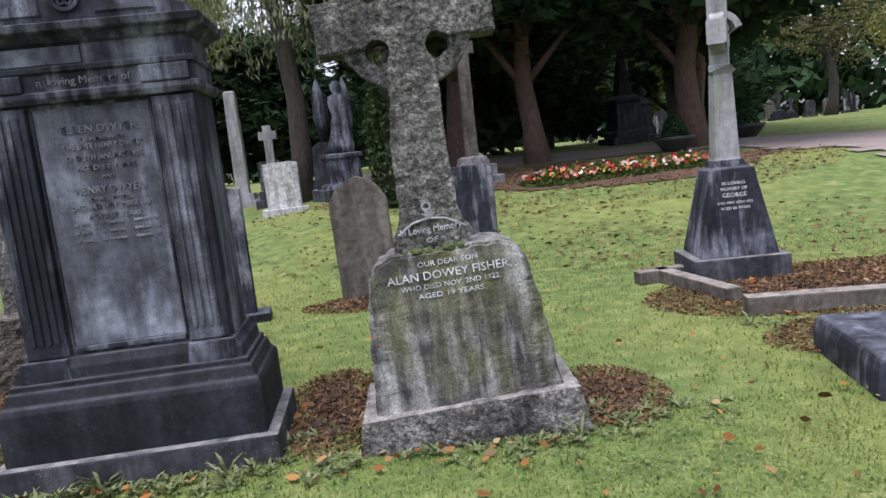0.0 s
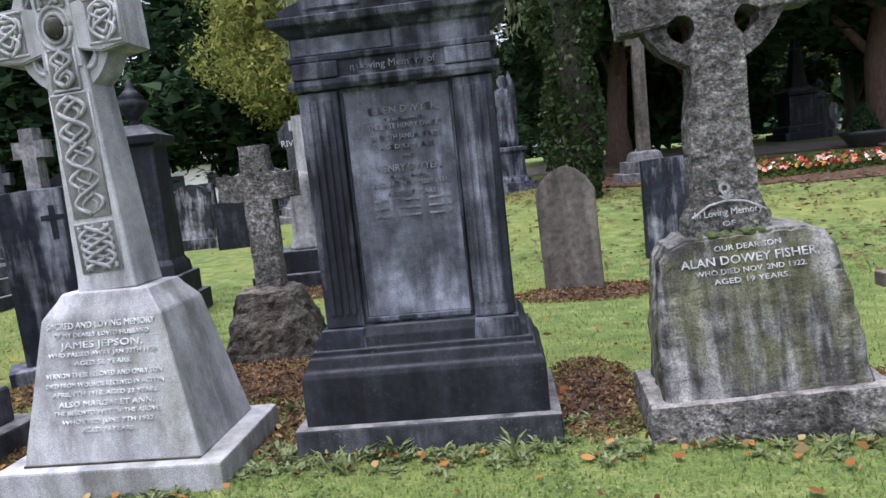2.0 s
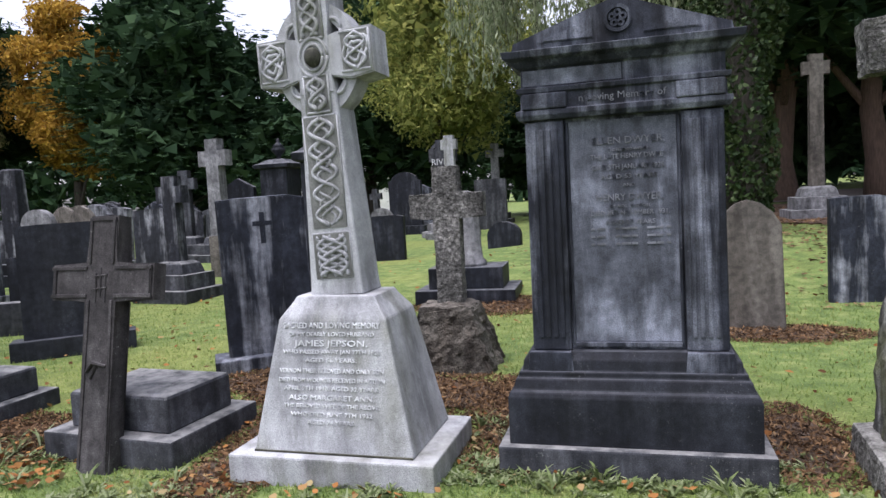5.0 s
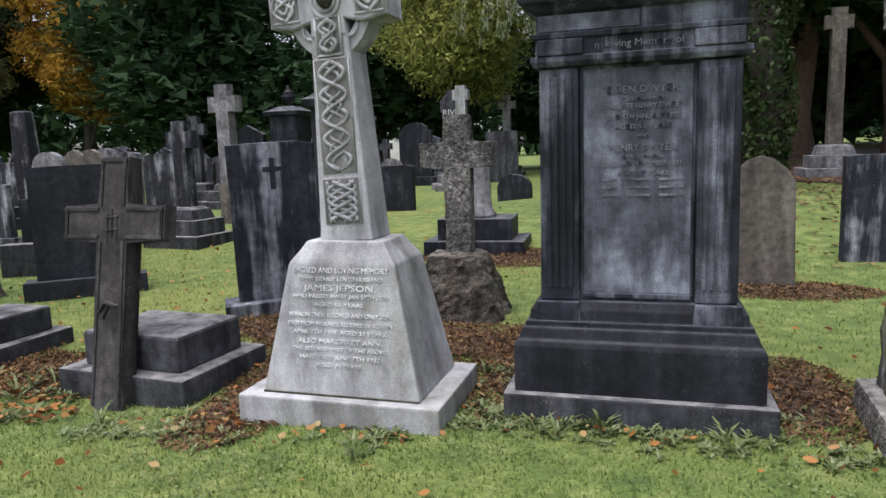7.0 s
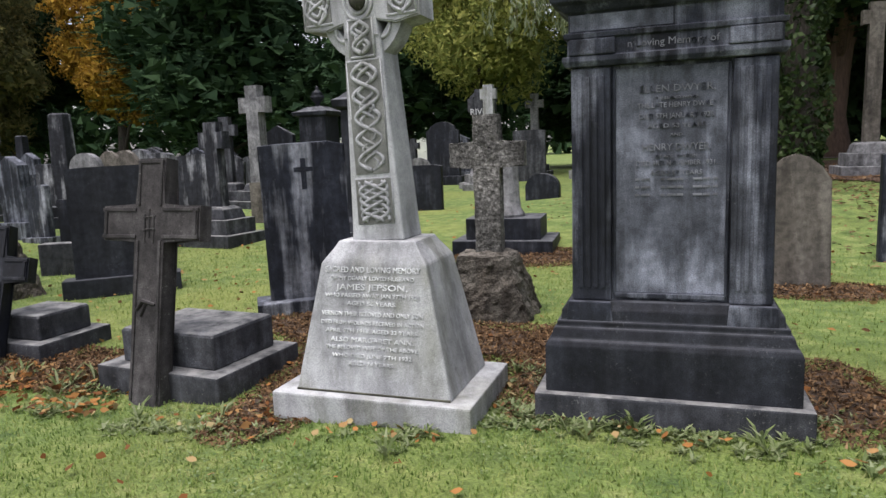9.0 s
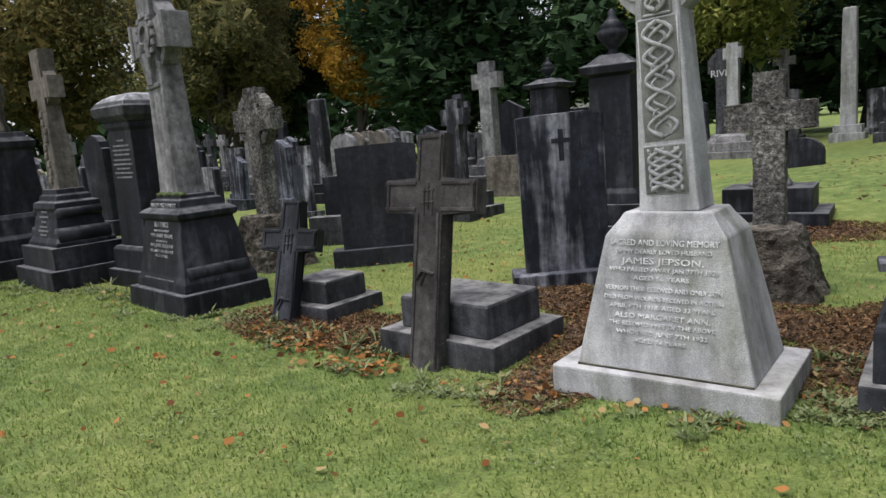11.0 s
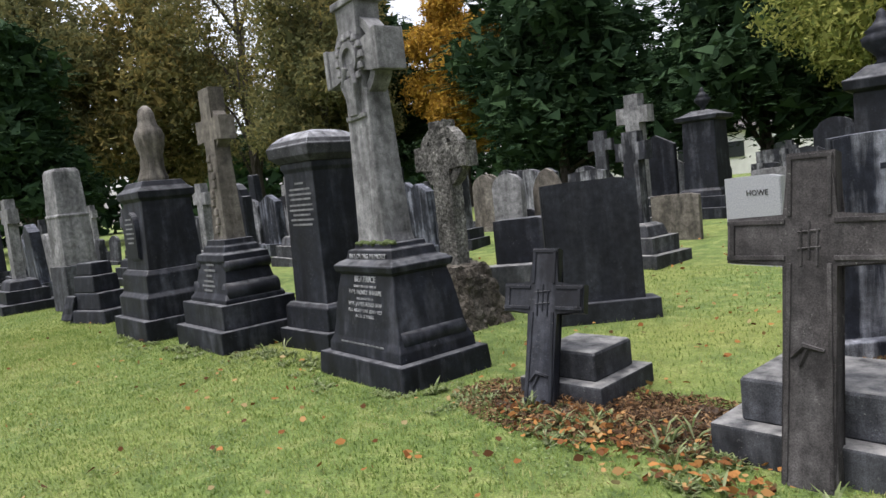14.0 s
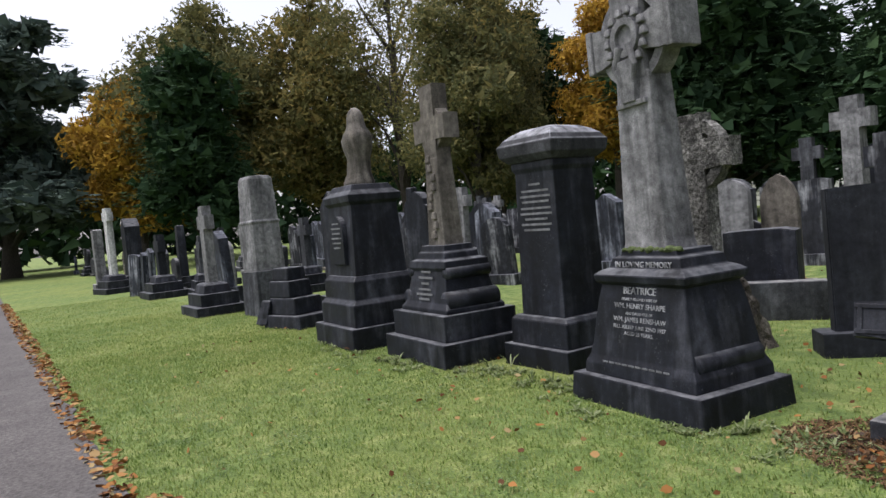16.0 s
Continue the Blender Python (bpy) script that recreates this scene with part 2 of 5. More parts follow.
def earth_material(name, a, c):
    m, n, l, b = material(name, 0.97)
    f = noise_node(n, l, 35, 6)
    col = ramp(n, l, f, [(0.3, a), (0.7, c)])
    col = mix(n, l, 0.6, col, ramp(n, l, noise_node(n, l, 2.5, 4), [(0.3, grey(0.55)), (0.7, grey(1.2))]), 'MULTIPLY')
    l.new(col, b.inputs["Base Color"])
    bump(n, l, b, f, 0.9, 0.03)
    return m


LAWN = ground_material()
EARTH = earth_material("brown_earth", (0.035, 0.024, 0.016), (0.13, 0.088, 0.06))
TARMAC = earth_material("worn_tarmac", (0.055, 0.05, 0.048), (0.15, 0.138, 0.132))
REDSOIL = earth_material("russet_needles", (0.05, 0.03, 0.017), (0.13, 0.075, 0.042))
ROADFAR = earth_material("pinkish_gravel", (0.2, 0.165, 0.15), (0.32, 0.27, 0.24))
PLASTER = plain("white_plaster", (0.75, 0.75, 0.74), 0.8, 0.15, 1.0)
GLASSDARK = plain("dark_window", (0.03, 0.035, 0.04), 0.25, 0.3)
ROOF = plain("grey_roof", (0.12, 0.11, 0.11), 0.8, 0.3, 3.0)
BLACKPLASTIC = plain("dark_planter", (0.02, 0.02, 0.022), 0.5, 0.3)


# ---- mesh helpers ----
def box(bm, w, d, z0, z1, w1=None, d1=None, x=0.0, y=0.0, x1=None, y1=None, bevel=0.008):
    """A tapered block: w x d at z0, w1 x d1 at z1, with worn edges."""
    w1, d1 = w if w1 is None else w1, d if d1 is None else d1
    x1, y1 = x if x1 is None else x1, y if y1 is None else y1
    lo = [bm.verts.new((x + sx * w / 2, y + sy * d / 2, z0)) for sx, sy in ((-1, -1), (1, -1), (1, 1), (-1, 1))]
    hi = [bm.verts.new((x1 + sx * w1 / 2, y1 + sy * d1 / 2, z1)) for sx, sy in ((-1, -1), (1, -1), (1, 1), (-1, 1))]
    fs = [bm.faces.new(lo[::-1]), bm.faces.new(hi)] + [bm.faces.new((lo[i], lo[(i + 1) % 4], hi[(i + 1) % 4], hi[i])) for i in range(4)]
    if bevel:
        es = list({e for f in fs for e in f.edges})
        bmesh.ops.bevel(bm, geom=es, offset=bevel, segments=2, affect='EDGES', profile=0.6)


def stack(bm, levels, bevel=0.006):
    """A moulded body: rings (z, width, depth) joined one above the other."""
    rings = []
    for z, w, d in levels:
        rings.append([bm.verts.new((sx * w / 2, sy * d / 2, z)) for sx, sy in ((-1, -1), (1, -1), (1, 1), (-1, 1))])
    fs = [bm.faces.new(rings[0][::-1]), bm.faces.new(rings[-1])]
    for a, c in zip(rings, rings[1:]):
        fs += [bm.faces.new((a[i], a[(i + 1) % 4], c[(i + 1) % 4], c[i])) for i in range(4)]
    if bevel:
        bmesh.ops.bevel(bm, geom=list({e for f in fs for e in f.edges}), offset=bevel, segments=1, affect='EDGES', clamp_overlap=True)


def plate(bm, pts, y0, y1, bevel=0.008):
    """An upright slab: the outline pts (x, z), counter-clockwise seen from the front, from y0 back to y1."""
    a = [bm.verts.new((x, y0, z)) for x, z in pts]
    c = [bm.verts.new((x, y1, z)) for x, z in pts]
    k = len(pts)
    fs = [bm.faces.new(a), bm.faces.new(c[::-1])] + [bm.faces.new((a[(i + 1) % k], a[i], c[i], c[(i + 1) % k])) for i in range(k)]
    if bevel:
        es = list({e for f in fs[:2] for e in f.edges})
        bmesh.ops.bevel(bm, geom=es, offset=bevel, segments=2, affect='EDGES', clamp_overlap=True)


def ring(bm, cx, cz, r0, r1, y0, y1, k=40):
    """A flat stone ring round (cx, cz)."""
    vs = []
    for i in range(k):
        a = 2 * math.pi * i / k
        vs.append([bm.verts.new((cx + r * math.cos(a), y, cz + r * math.sin(a))) for r, y in ((r0, y0), (r1, y0), (r1, y1), (r0, y1))])
    for i in range(k):
        p, q = vs[i], vs[(i + 1) % k]
        for j in range(4):
            bm.faces.new((p[j], p[(j + 1) % 4], q[(j + 1) % 4], q[j]))


def lathe(bm, profile, k=20, x=0.0, y=0.0):
    rows = [[bm.verts.new((x + r * math.cos(2 * math.pi * i / k), y + r * math.sin(2 * math.pi * i / k), z)) for i in range(k)] for r, z in profile]
    for a, c in zip(rows, rows[1:]):
        for i in range(k):
            bm.faces.new((a[i], a[(i + 1) % k], c[(i + 1) % k], c[i]))
    bm.faces.new(rows[0][::-1]), bm.faces.new(rows[-1])


def tube(bm, pts, radii, k=8):
    """A tapering limb through pts."""
    prev = None
    for i, p in enumerate(pts):
        t = (Vector(pts[min(i + 1, len(pts) - 1)]) - Vector(pts[max(i - 1, 0)])).normalized()
        u = t.orthogonal().normalized()
        if prev is not None:
            u = (prev - t * prev.dot(t)).normalized()
        prev, v = u, t.cross(u)
        row = [bm.verts.new(Vector(p) + radii[i] * (u * math.cos(a) + v * math.sin(a))) for a in (2 * math.pi * j / k for j in range(k))]
        if i:
            for j in range(k):
                bm.faces.new((last[j], last[(j + 1) % k], row[(j + 1) % k], row[j]))
        else:
            bm.faces.new(row[::-1])
        last = row
    bm.faces.new(last)


def roughen(bm, size, amount, cuts=0, scale=1.0, seed=0.0):
    if cuts:
        bmesh.ops.subdivide_edges(bm, edges=bm.edges[:], cuts=cuts, use_grid_fill=True)
    bm.normal_update()
    for v in bm.verts:
        p = v.co * size + Vector((seed, seed * 1.7, 0))
        v.co += v.normal * amount * (noise.noise(p) + 0.5 * noise.noise(p * 2.7)) * scale


def finish(bm, name, mat, parent=None, m=None, smooth=False):
    bmesh.ops.recalc_face_normals(bm, faces=bm.faces[:])
    me = bpy.data.meshes.new(name)
    bm.to_mesh(me)
    bm.free()
    me.materials.append(mat)
    if smooth:
        me.shade_smooth()
    ob = new(name, me)
    if parent:
        ob.parent = parent
    if m is not None:
        ob.matrix_basis = m
    return ob


def base(name, label, category, m, group=""):
    ob = new(name)
    ob.empty_display_size = 0.1
    ob.matrix_basis = Matrix.Translation((0, 0, rise(m[0][3], m[1][3]))) @ m
    return tagged(ob, label, category, group)


def part(parent, name, mat, build, smooth=False, label=""):
    bm = bmesh.new()
    build(bm)
    ob = finish(bm, name, mat, parent, smooth=smooth)
    if name in ("lettering", "carving", "worn_lines", "moss", "knotwork", "footer_line", "carved_scroll", "grime", "carved_ground"):
        tagged(ob, kind="stuff")
    return tagged(ob, label) if label else ob


def islands(bm):
    """The separate pieces of a mesh, as lists of vertices."""
    seen, out = set(), []
    for v in bm.verts:
        if v in seen:
            continue
        todo, piece = [v], []
        seen.add(v)
        while todo:
            q = todo.pop()
            piece.append(q)
            for e in q.link_edges:
                o = e.other_vert(q)
                if o not in seen:
                    seen.add(o)
                    todo.append(o)
        out.append(piece)
    return out


def lettering(parent, lines, mat, y_at, lean=0.0, x=0.0, wear=0.0):
    """Raised lines of writing: (words, height, z[, width]); y_at(z) is the face, lean its slope in degrees; wear is the share of letters lost."""
    meshes = bmesh.new()
    lost = random.Random(len(lines) * 7 + 1)
    for words, size, z, *wide in lines:
        cu = bpy.data.curves.new("words", 'FONT')
        cu.body, cu.size, cu.align_x, cu.extrude = words, size * 1.38, 'CENTER', 0.004
        cu.resolution_u = 2
        tmp = new("words", cu)
        dg = bpy.context.evaluated_depsgraph_get()
        me = bpy.data.meshes.new_from_object(tmp.evaluated_get(dg))
        if wide:
            xs = [v.co.x for v in me.vertices]
            me.transform(Matrix.Diagonal((wide[0] / (max(xs) - min(xs)), 1, 1, 1)))
        me.transform(Matrix.Translation((x, y_at(z), z)) @ pose(0, 0, 0, 90 - lean))
        meshes.from_mesh(me)
        bpy.data.objects.remove(tmp), bpy.data.curves.remove(cu), bpy.data.meshes.remove(me)
    if wear:
        gone = [v for piece in islands(meshes) if lost.random() < wear for v in piece]
        bmesh.ops.delete(meshes, geom=gone, context='VERTS')
    me = bpy.data.meshes.new("lettering")
    meshes.to_mesh(me)
    meshes.free()
    me.materials.append(mat)
    ob = tagged(new("lettering", me), kind="stuff")
    ob.parent = parent
    return ob


def cross_pts(w0, w1, z0, zc, zt, half, ah, flare=0.0):
    """The outline of a cross: shaft w0 wide at z0 and w1 at the arms, arms 'half' long and ah high about zc."""
    a = ah / 2
    return [(-w0 / 2, z0), (w0 / 2, z0), (w1 / 2, zc - a), (half, zc - a - flare), (half, zc + a + flare), (w1 / 2, zc + a),
            (w1 / 2 + flare, zt), (-w1 / 2 - flare, zt), (-w1 / 2, zc + a), (-half, zc + a + flare), (-half, zc - a - flare), (-w1 / 2, zc - a)]


def leaf_mesh(points, size, rng, long=1.0, droop=None, flat=0.0, three=False, six=False):
    """Small leaves at points: a four-cornered blade each, turned at random."""
    k = len(points)
    p = np.asarray(points, float)
    u = rng.normal(size=(k, 3))
    if droop is not None:
        u = u * 0.35 + np.array([0, 0, -droop])
    u /= np.linalg.norm(u, axis=1)[:, None]
    v = rng.normal(size=(k, 3))
    if flat:
        u[:, 2] *= 1 - flat
        v[:, 2] *= 1 - flat
    v -= u * (v * u).sum(1)[:, None]
    v /= np.linalg.norm(v, axis=1)[:, None] + 1e-9
    s = (size * (0.6 + 0.8 * rng.random(k)))[:, None]
    a, c = u * s * long * 0.5, v * s * 0.32
    if three:
        return np.stack([p - a + c, p - a - c, p + a], 1).reshape(-1, 3), np.arange(3 * k).reshape(-1, 3)
    if six:
        up = np.cross(u, v) * s * 0.12
        lobe = c * 1.35
        verts = np.stack([p - a, p - a * 0.35 + lobe * 0.9 + up, p + a * 0.3 + lobe * 0.7 + up, p + a + up * 0.4, p + a * 0.25 - lobe * 0.75 + up, p - a * 0.4 - lobe * 0.8], 1)
        return verts.reshape(-1, 3), np.arange(6 * k).reshape(-1, 6)
    verts = np.stack([p - a, p + c, p + a, p - c], 1).reshape(-1, 3)
    faces = np.arange(4 * k).reshape(-1, 4)
    return verts, faces


def mesh_from(name, verts, faces, mat):
    me = bpy.data.meshes.new(name)
    me.vertices.add(len(verts))
    me.vertices.foreach_set("co", np.ascontiguousarray(verts, np.float32).ravel())
    k = faces.shape[1]
    me.loops.add(faces.size)
    me.loops.foreach_set("vertex_index", np.ascontiguousarray(faces, np.int32).ravel())
    me.polygons.add(len(faces))
    me.polygons.foreach_set("loop_start", np.arange(0, faces.size, k, dtype=np.int32))
    me.update(calc_edges=True)
    me.materials.append(mat)
    return me


# ---- ground and paths ----
def smooth(a, c, v):
    t = min(1.0, max(0.0, (v - a) / (c - a)))
    return t * t * (3 - 2 * t)


def rise(x, y):
    """The height of the ground: flat by the path, sunken a little at one grave, rising to the trees behind."""
    side = 0.3 + 0.7 * smooth(-7, 0.5, x)
    dip = -0.1 * math.exp(-((x + 4.6) ** 2) / 1.2 - (y - 3.2) ** 2 / 0.8)
    return dip + side * (0.66 * smooth(7.6, 13.5, y) + 0.5 * smooth(13.5, 32, y)) + 0.012 * noise.noise(Vector((x * 0.7, y * 0.7, 0))) * smooth(0.2, 1.5, y)


def lines(*spans):
    out = []
    for a, c, k in spans:
        out += [a + (c - a) * i / k for i in range(k)]
    return out + [spans[-1][1]]


def lawn():
    xs = lines((-700, -80, 5), (-80, -30, 12), (-30, 12, 90), (12, 60, 24), (60, 700, 5))
    ys = lines((-700, -20, 5), (-20, 0, 8), (0, 8, 48), (8, 36, 50), (36, 90, 10), (90, 900, 6))
    bm = bmesh.new()
    grid = [[bm.verts.new((x, y, rise(x, y))) for x in xs] for y in ys]
    for j in range(len(ys) - 1):
        for i in range(len(xs) - 1):
            bm.faces.new((grid[j][i], grid[j][i + 1], grid[j + 1][i + 1], grid[j + 1][i]))
    return tagged(finish(bm, "ground", LAWN, smooth=True), "mown green cemetery lawn with yellowed patches", "lawn", kind="structure")


lawn()


def path_strip():
    bm = bmesh.new()
    rows = []
    for i in range(701):
        x = -75 + 0.15 * i
        wob = 0.07 * noise.noise(Vector((x * 1.3, 0, 0))) + 0.05 * noise.noise(Vector((x * 5, 0, 3)))
        wob2 = 0.07 * noise.noise(Vector((x * 1.3, 7, 0)))
        rows.append([bm.verts.new((x, y, 0.014)) for y in (-2.3 + wob2, -1.2, -0.06 + wob)])
    for a, c in zip(rows, rows[1:]):
        for j in range(2):
            bm.faces.new((a[j], c[j], c[j + 1], a[j + 1]))
    return tagged(finish(bm, "path", TARMAC), "worn grey tarmac path with leaf-strewn edge", "path", kind="structure")


path_strip()


def inside(px, py, pts):
    hit, k = False, len(pts)
    for i in range(k):
        (x0, y0), (x1, y1) = pts[i], pts[(i + 1) % k]
        if (y0 > py) != (y1 > py) and px < x0 + (py - y0) * (x1 - x0) / (y1 - y0):
            hit = not hit
    return hit


def patch(name, mat, pts, z, label, category, jag=0.12, cell=0.05):
    """A thin irregular patch that follows the ground, with a ragged edge."""
    xs, ys = [p[0] for p in pts], [p[1] for p in pts]
    bm, made = bmesh.new(), {}

    def vert(i, j):
        if (i, j) not in made:
            x, y = min(xs) - jag + i * cell, min(ys) - jag + j * cell
            made[i, j] = bm.verts.new((x, y, rise(x, y) + z))
        return made[i, j]
    for i in range(int((max(xs) - min(xs) + 2 * jag) / cell)):
        for j in range(int((max(ys) - min(ys) + 2 * jag) / cell)):
            x, y = min(xs) - jag + (i + 0.5) * cell, min(ys) - jag + (j + 0.5) * cell
            q = Vector((x, y, z)) * (0.35 / jag)
            if inside(x + jag * noise.noise(q), y + jag * noise.noise(q + Vector((9, 3, 5))), pts):
                bm.faces.new((vert(i, j), vert(i + 1, j), vert(i + 1, j + 1), vert(i, j + 1)))
    return tagged(finish(bm, name, mat), label, category, kind="structure")


patch("road", ROADFAR, [(-3, 21.8), (3, 19.9), (8.2, 19.2), (9.0, 16.8), (8.8, 11.7), (9.6, 5), (15, 5), (13.1, 17.5), (11.4, 21), (4, 25), (-3, 25.5)], 0.03,
      "pale pinkish gravel drive through the lawn", "drive", 0.35, 0.4)
SOIL = [(-0.6, 14.5), (1.5, 13.2), (2.6, 11.9), (5.6, 11.8), (7.2, 12.6), (8.4, 14.5), (8, 17.5), (4, 19), (-1, 19.5)]
patch("soil", REDSOIL, SOIL, 0.02, "russet bare soil under the trees", "soil", 0.6, 0.18)

# ---- monuments of the front row ----
def knot(bm, x0, x1, z0, z1, y, r, turns, strands=2):
    """Interlaced bands in low relief between two uprights."""
    n = int(turns * 14)
    amp, mid = (x1 - x0) / 2 - r, (x0 + x1) / 2
    for s in range(strands):
        ph = 2 * math.pi * s / strands
        pts = []
        for i in range(n + 1):
            t = i / n
            a = 2 * math.pi * turns * t / 2 + ph
            pts.append((mid + amp * math.sin(a), y - 0.004 + 0.004 * math.cos(2 * a + ph), z0 + (z1 - z0) * t))
        tube(bm, pts, [r] * (n + 1), 6)


def celtic_white():
    b = base("celtic_cross_monument", "pale grey granite Celtic cross with carved knotwork on tapered pedestal", "grave monument", pose(-2.93, 3.32, 0, 0, 0, 1))
    part(b, "base_slab", WHITE, lambda m: box(m, 1.18, 0.8, -0.1, 0.15, bevel=0.012))
    part(b, "pedestal", WHITE, lambda m: stack(m, [(0.15, 0.93, 0.66), (0.865, 0.63, 0.46), (0.885, 0.6, 0.44), (0.95, 0.5, 0.36), (0.985, 0.46, 0.33)], 0.007))
    lean = pose(0, 0, 0.98, 0, -2.4, 0) @ Matrix.Diagonal((0.8, 1, 0.985, 1)) @ pose(0, 0, -0.98)

    def body(m):
        yf, yb = -0.115, 0.115
        stack(m, [(0.98, 0.4, 0.27), (1.05, 0.385, 0.26), (2.12, 0.27, 0.22)], 0.008)
        for sx in (-1, 1):
            pts = [(sx * 0.1, 2.19), (sx * 0.26, 2.16), (sx * 0.43, 2.18), (sx * 0.43, 2.43), (sx * 0.26, 2.43), (sx * 0.1, 2.41)]
            plate(m, pts if sx > 0 else pts[::-1], yf, yb)
        plate(m, [(-0.135, 2.1), (0.135, 2.1), (0.12, 2.2), (0.12, 2.42), (0.13, 2.5), (0.14, 2.82), (-0.14, 2.82), (-0.13, 2.5), (-0.12, 2.42), (-0.12, 2.2)], yf - 0.003, yb + 0.003)
        ring(m, 0, 2.3, 0.23, 0.315, -0.085, 0.085)
        for a in (45, 135, 225, 315):
            ca, sa = math.cos(radians(a)), math.sin(radians(a))
            ring(m, 0.2 * ca, 2.3 + 0.2 * sa, 0.045, 0.1, -0.08, 0.08, 20)
    part(b, "cross", WHITE, body).matrix_basis = lean

    def carving(m):
        yf = lambda z: -0.13 + (z - 1.05) * 0.018
        for z0, z1, w, tn, st in ((1.08, 1.33, 0.27, 2.0, 5), (1.36, 1.98, 0.25, 5.0, 2), (2.0, 2.2, 0.18, 2.0, 2), (2.4, 2.78, 0.18, 3.0, 3)):
            y = yf((z0 + z1) / 2) if z0 < 2.0 else -0.122
            knot(m, -w / 2 + 0.018, w / 2 - 0.018, z0 + 0.015, z1 - 0.015, y, 0.0135, tn, st)
            if st == 2:
                knot(m, -w / 4, w / 4, z0 + 0.02, z1 - 0.02, y, 0.011, tn * 1.5, 2)
            for sx in (-1, 1):
                tube(m, [(sx * w / 2, y + 0.002, z0), (sx * w / 2, y + 0.002, z1)], [0.008] * 2, 6)
            for z in (z0, z1):
                tube(m, [(-w / 2, y + 0.002, z), (w / 2, y + 0.002, z)], [0.008] * 2, 6)
        for sx in (-1, 1):
            for r in (0.085, 0.05):
                pts = [(sx * 0.31 + r * math.cos(a) * (1.0 + 0.25 * math.sin(2 * a)), -0.118, 2.305 + r * math.sin(a) * (1 + 0.2 * math.sin(3 * a))) for a in np.linspace(0, 2 * math.pi, 22)]
                tube(m, pts, [0.011] * 22, 6)
            knot(m, sx * 0.31 - 0.08, sx * 0.31 + 0.08, 2.21, 2.4, -0.118, 0.01, 2.0, 2)
            for z in (2.2, 2.41):
                tube(m, [(sx * 0.2, -0.116, z), (sx * 0.41, -0.116, z)], [0.008] * 2, 6)
            tube(m, [(sx * 0.41, -0.116, 2.2), (sx * 0.41, -0.116, 2.41)], [0.008] * 2, 6)
        for k in (0.105, 0.07):
            pts = [(k * math.cos(a), -0.12, 2.3 + k * math.sin(a)) for a in np.linspace(0, 2 * math.pi, 24)]
            tube(m, pts, [0.011] * 24, 6)
        for a in (45, 135, 225, 315):
            ca, sa = math.cos(radians(a)), math.sin(radians(a))
            pts = [(0.2 * ca + 0.062 * math.cos(q), -0.088, 2.3 + 0.2 * sa + 0.062 * math.sin(q)) for q in np.linspace(0, 2 * math.pi, 20)]
            tube(m, pts, [0.012] * 20, 6)
    part(b, "knotwork", WHITE, carving, True).matrix_basis = lean
    part(b, "boss", GRIME, lambda m: lathe_front(m, 0, 2.3, [(0.055, 0.0), (0.05, 0.03), (0.03, 0.045), (0.008, 0.05)], -0.118), True, "dark weathered round boss").matrix_basis = lean
    face = lambda z: -0.33 + (z - 0.15) / 0.715 * 0.1 - 0.002
    lettering(b, [("SACRED AND LOVING MEMORY", 0.032, 0.818, 0.57), ("OF MY DEARLY LOVED HUSBAND", 0.022, 0.776, 0.5), ("JAMES JEPSON,", 0.034, 0.722, 0.43),
                  ("WHO PASSED AWAY JAN 27TH 1926", 0.022, 0.682, 0.57), ("AGED 56 YEARS.", 0.022, 0.638, 0.3), ("VERNON THEIR BELOVED AND ONLY SON", 0.024, 0.58, 0.61),
                  ("DIED FROM WOUNDS RECEIVED IN ACTION", 0.022, 0.532, 0.62), ("APRIL 9TH 1918. AGED 32 YEARS.", 0.022, 0.488, 0.56), ("ALSO MARGARET ANN,", 0.027, 0.436, 0.5),
                  ("THE BELOVED WIFE OF THE ABOVE,", 0.021, 0.396, 0.56), ("WHO DIED JUNE 7TH 1932", 0.021, 0.352, 0.48), ("AGED 74 YEARS.", 0.02, 0.31, 0.28)], LETTER_PALE, face, 8)
    part(b, "grime", GRIME, lambda m: box(m, 0.925, 0.012, 0.15, 0.162, y=-0.3305, bevel=0.004), label="dark damp grime along the pedestal foot")
    # Thin plates of darker granite behind the carved bands.
    part(b, "carved_ground", GRANITE_DARKER, lambda m: [box(m, w, 0.006, z0, z1, x=x, y=y, bevel=0.001) for w, z0, z1, x, y in
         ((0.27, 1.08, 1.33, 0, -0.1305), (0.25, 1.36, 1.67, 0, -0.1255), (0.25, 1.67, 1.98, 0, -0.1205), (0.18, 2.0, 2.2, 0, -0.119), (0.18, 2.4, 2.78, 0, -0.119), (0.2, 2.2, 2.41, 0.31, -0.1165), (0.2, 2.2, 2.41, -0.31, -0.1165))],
         label="darker ground between the carved bands").matrix_basis = lean


def lathe_front(bm, cx, cz, profile, y):
    """A turned boss that stands out of an upright face towards -y."""
    k = 18
    rows = [[bm.verts.new((cx + r * math.cos(2 * math.pi * i / k), y - h, cz + r * math.sin(2 * math.pi * i / k))) for i in range(k)] for r, h in profile]
    for a, c in zip(rows, rows[1:]):
        for i in range(k):
            bm.faces.new((a[i], a[(i + 1) % k], c[(i + 1) % k], c[i]))
    bm.faces.new(rows[-1])


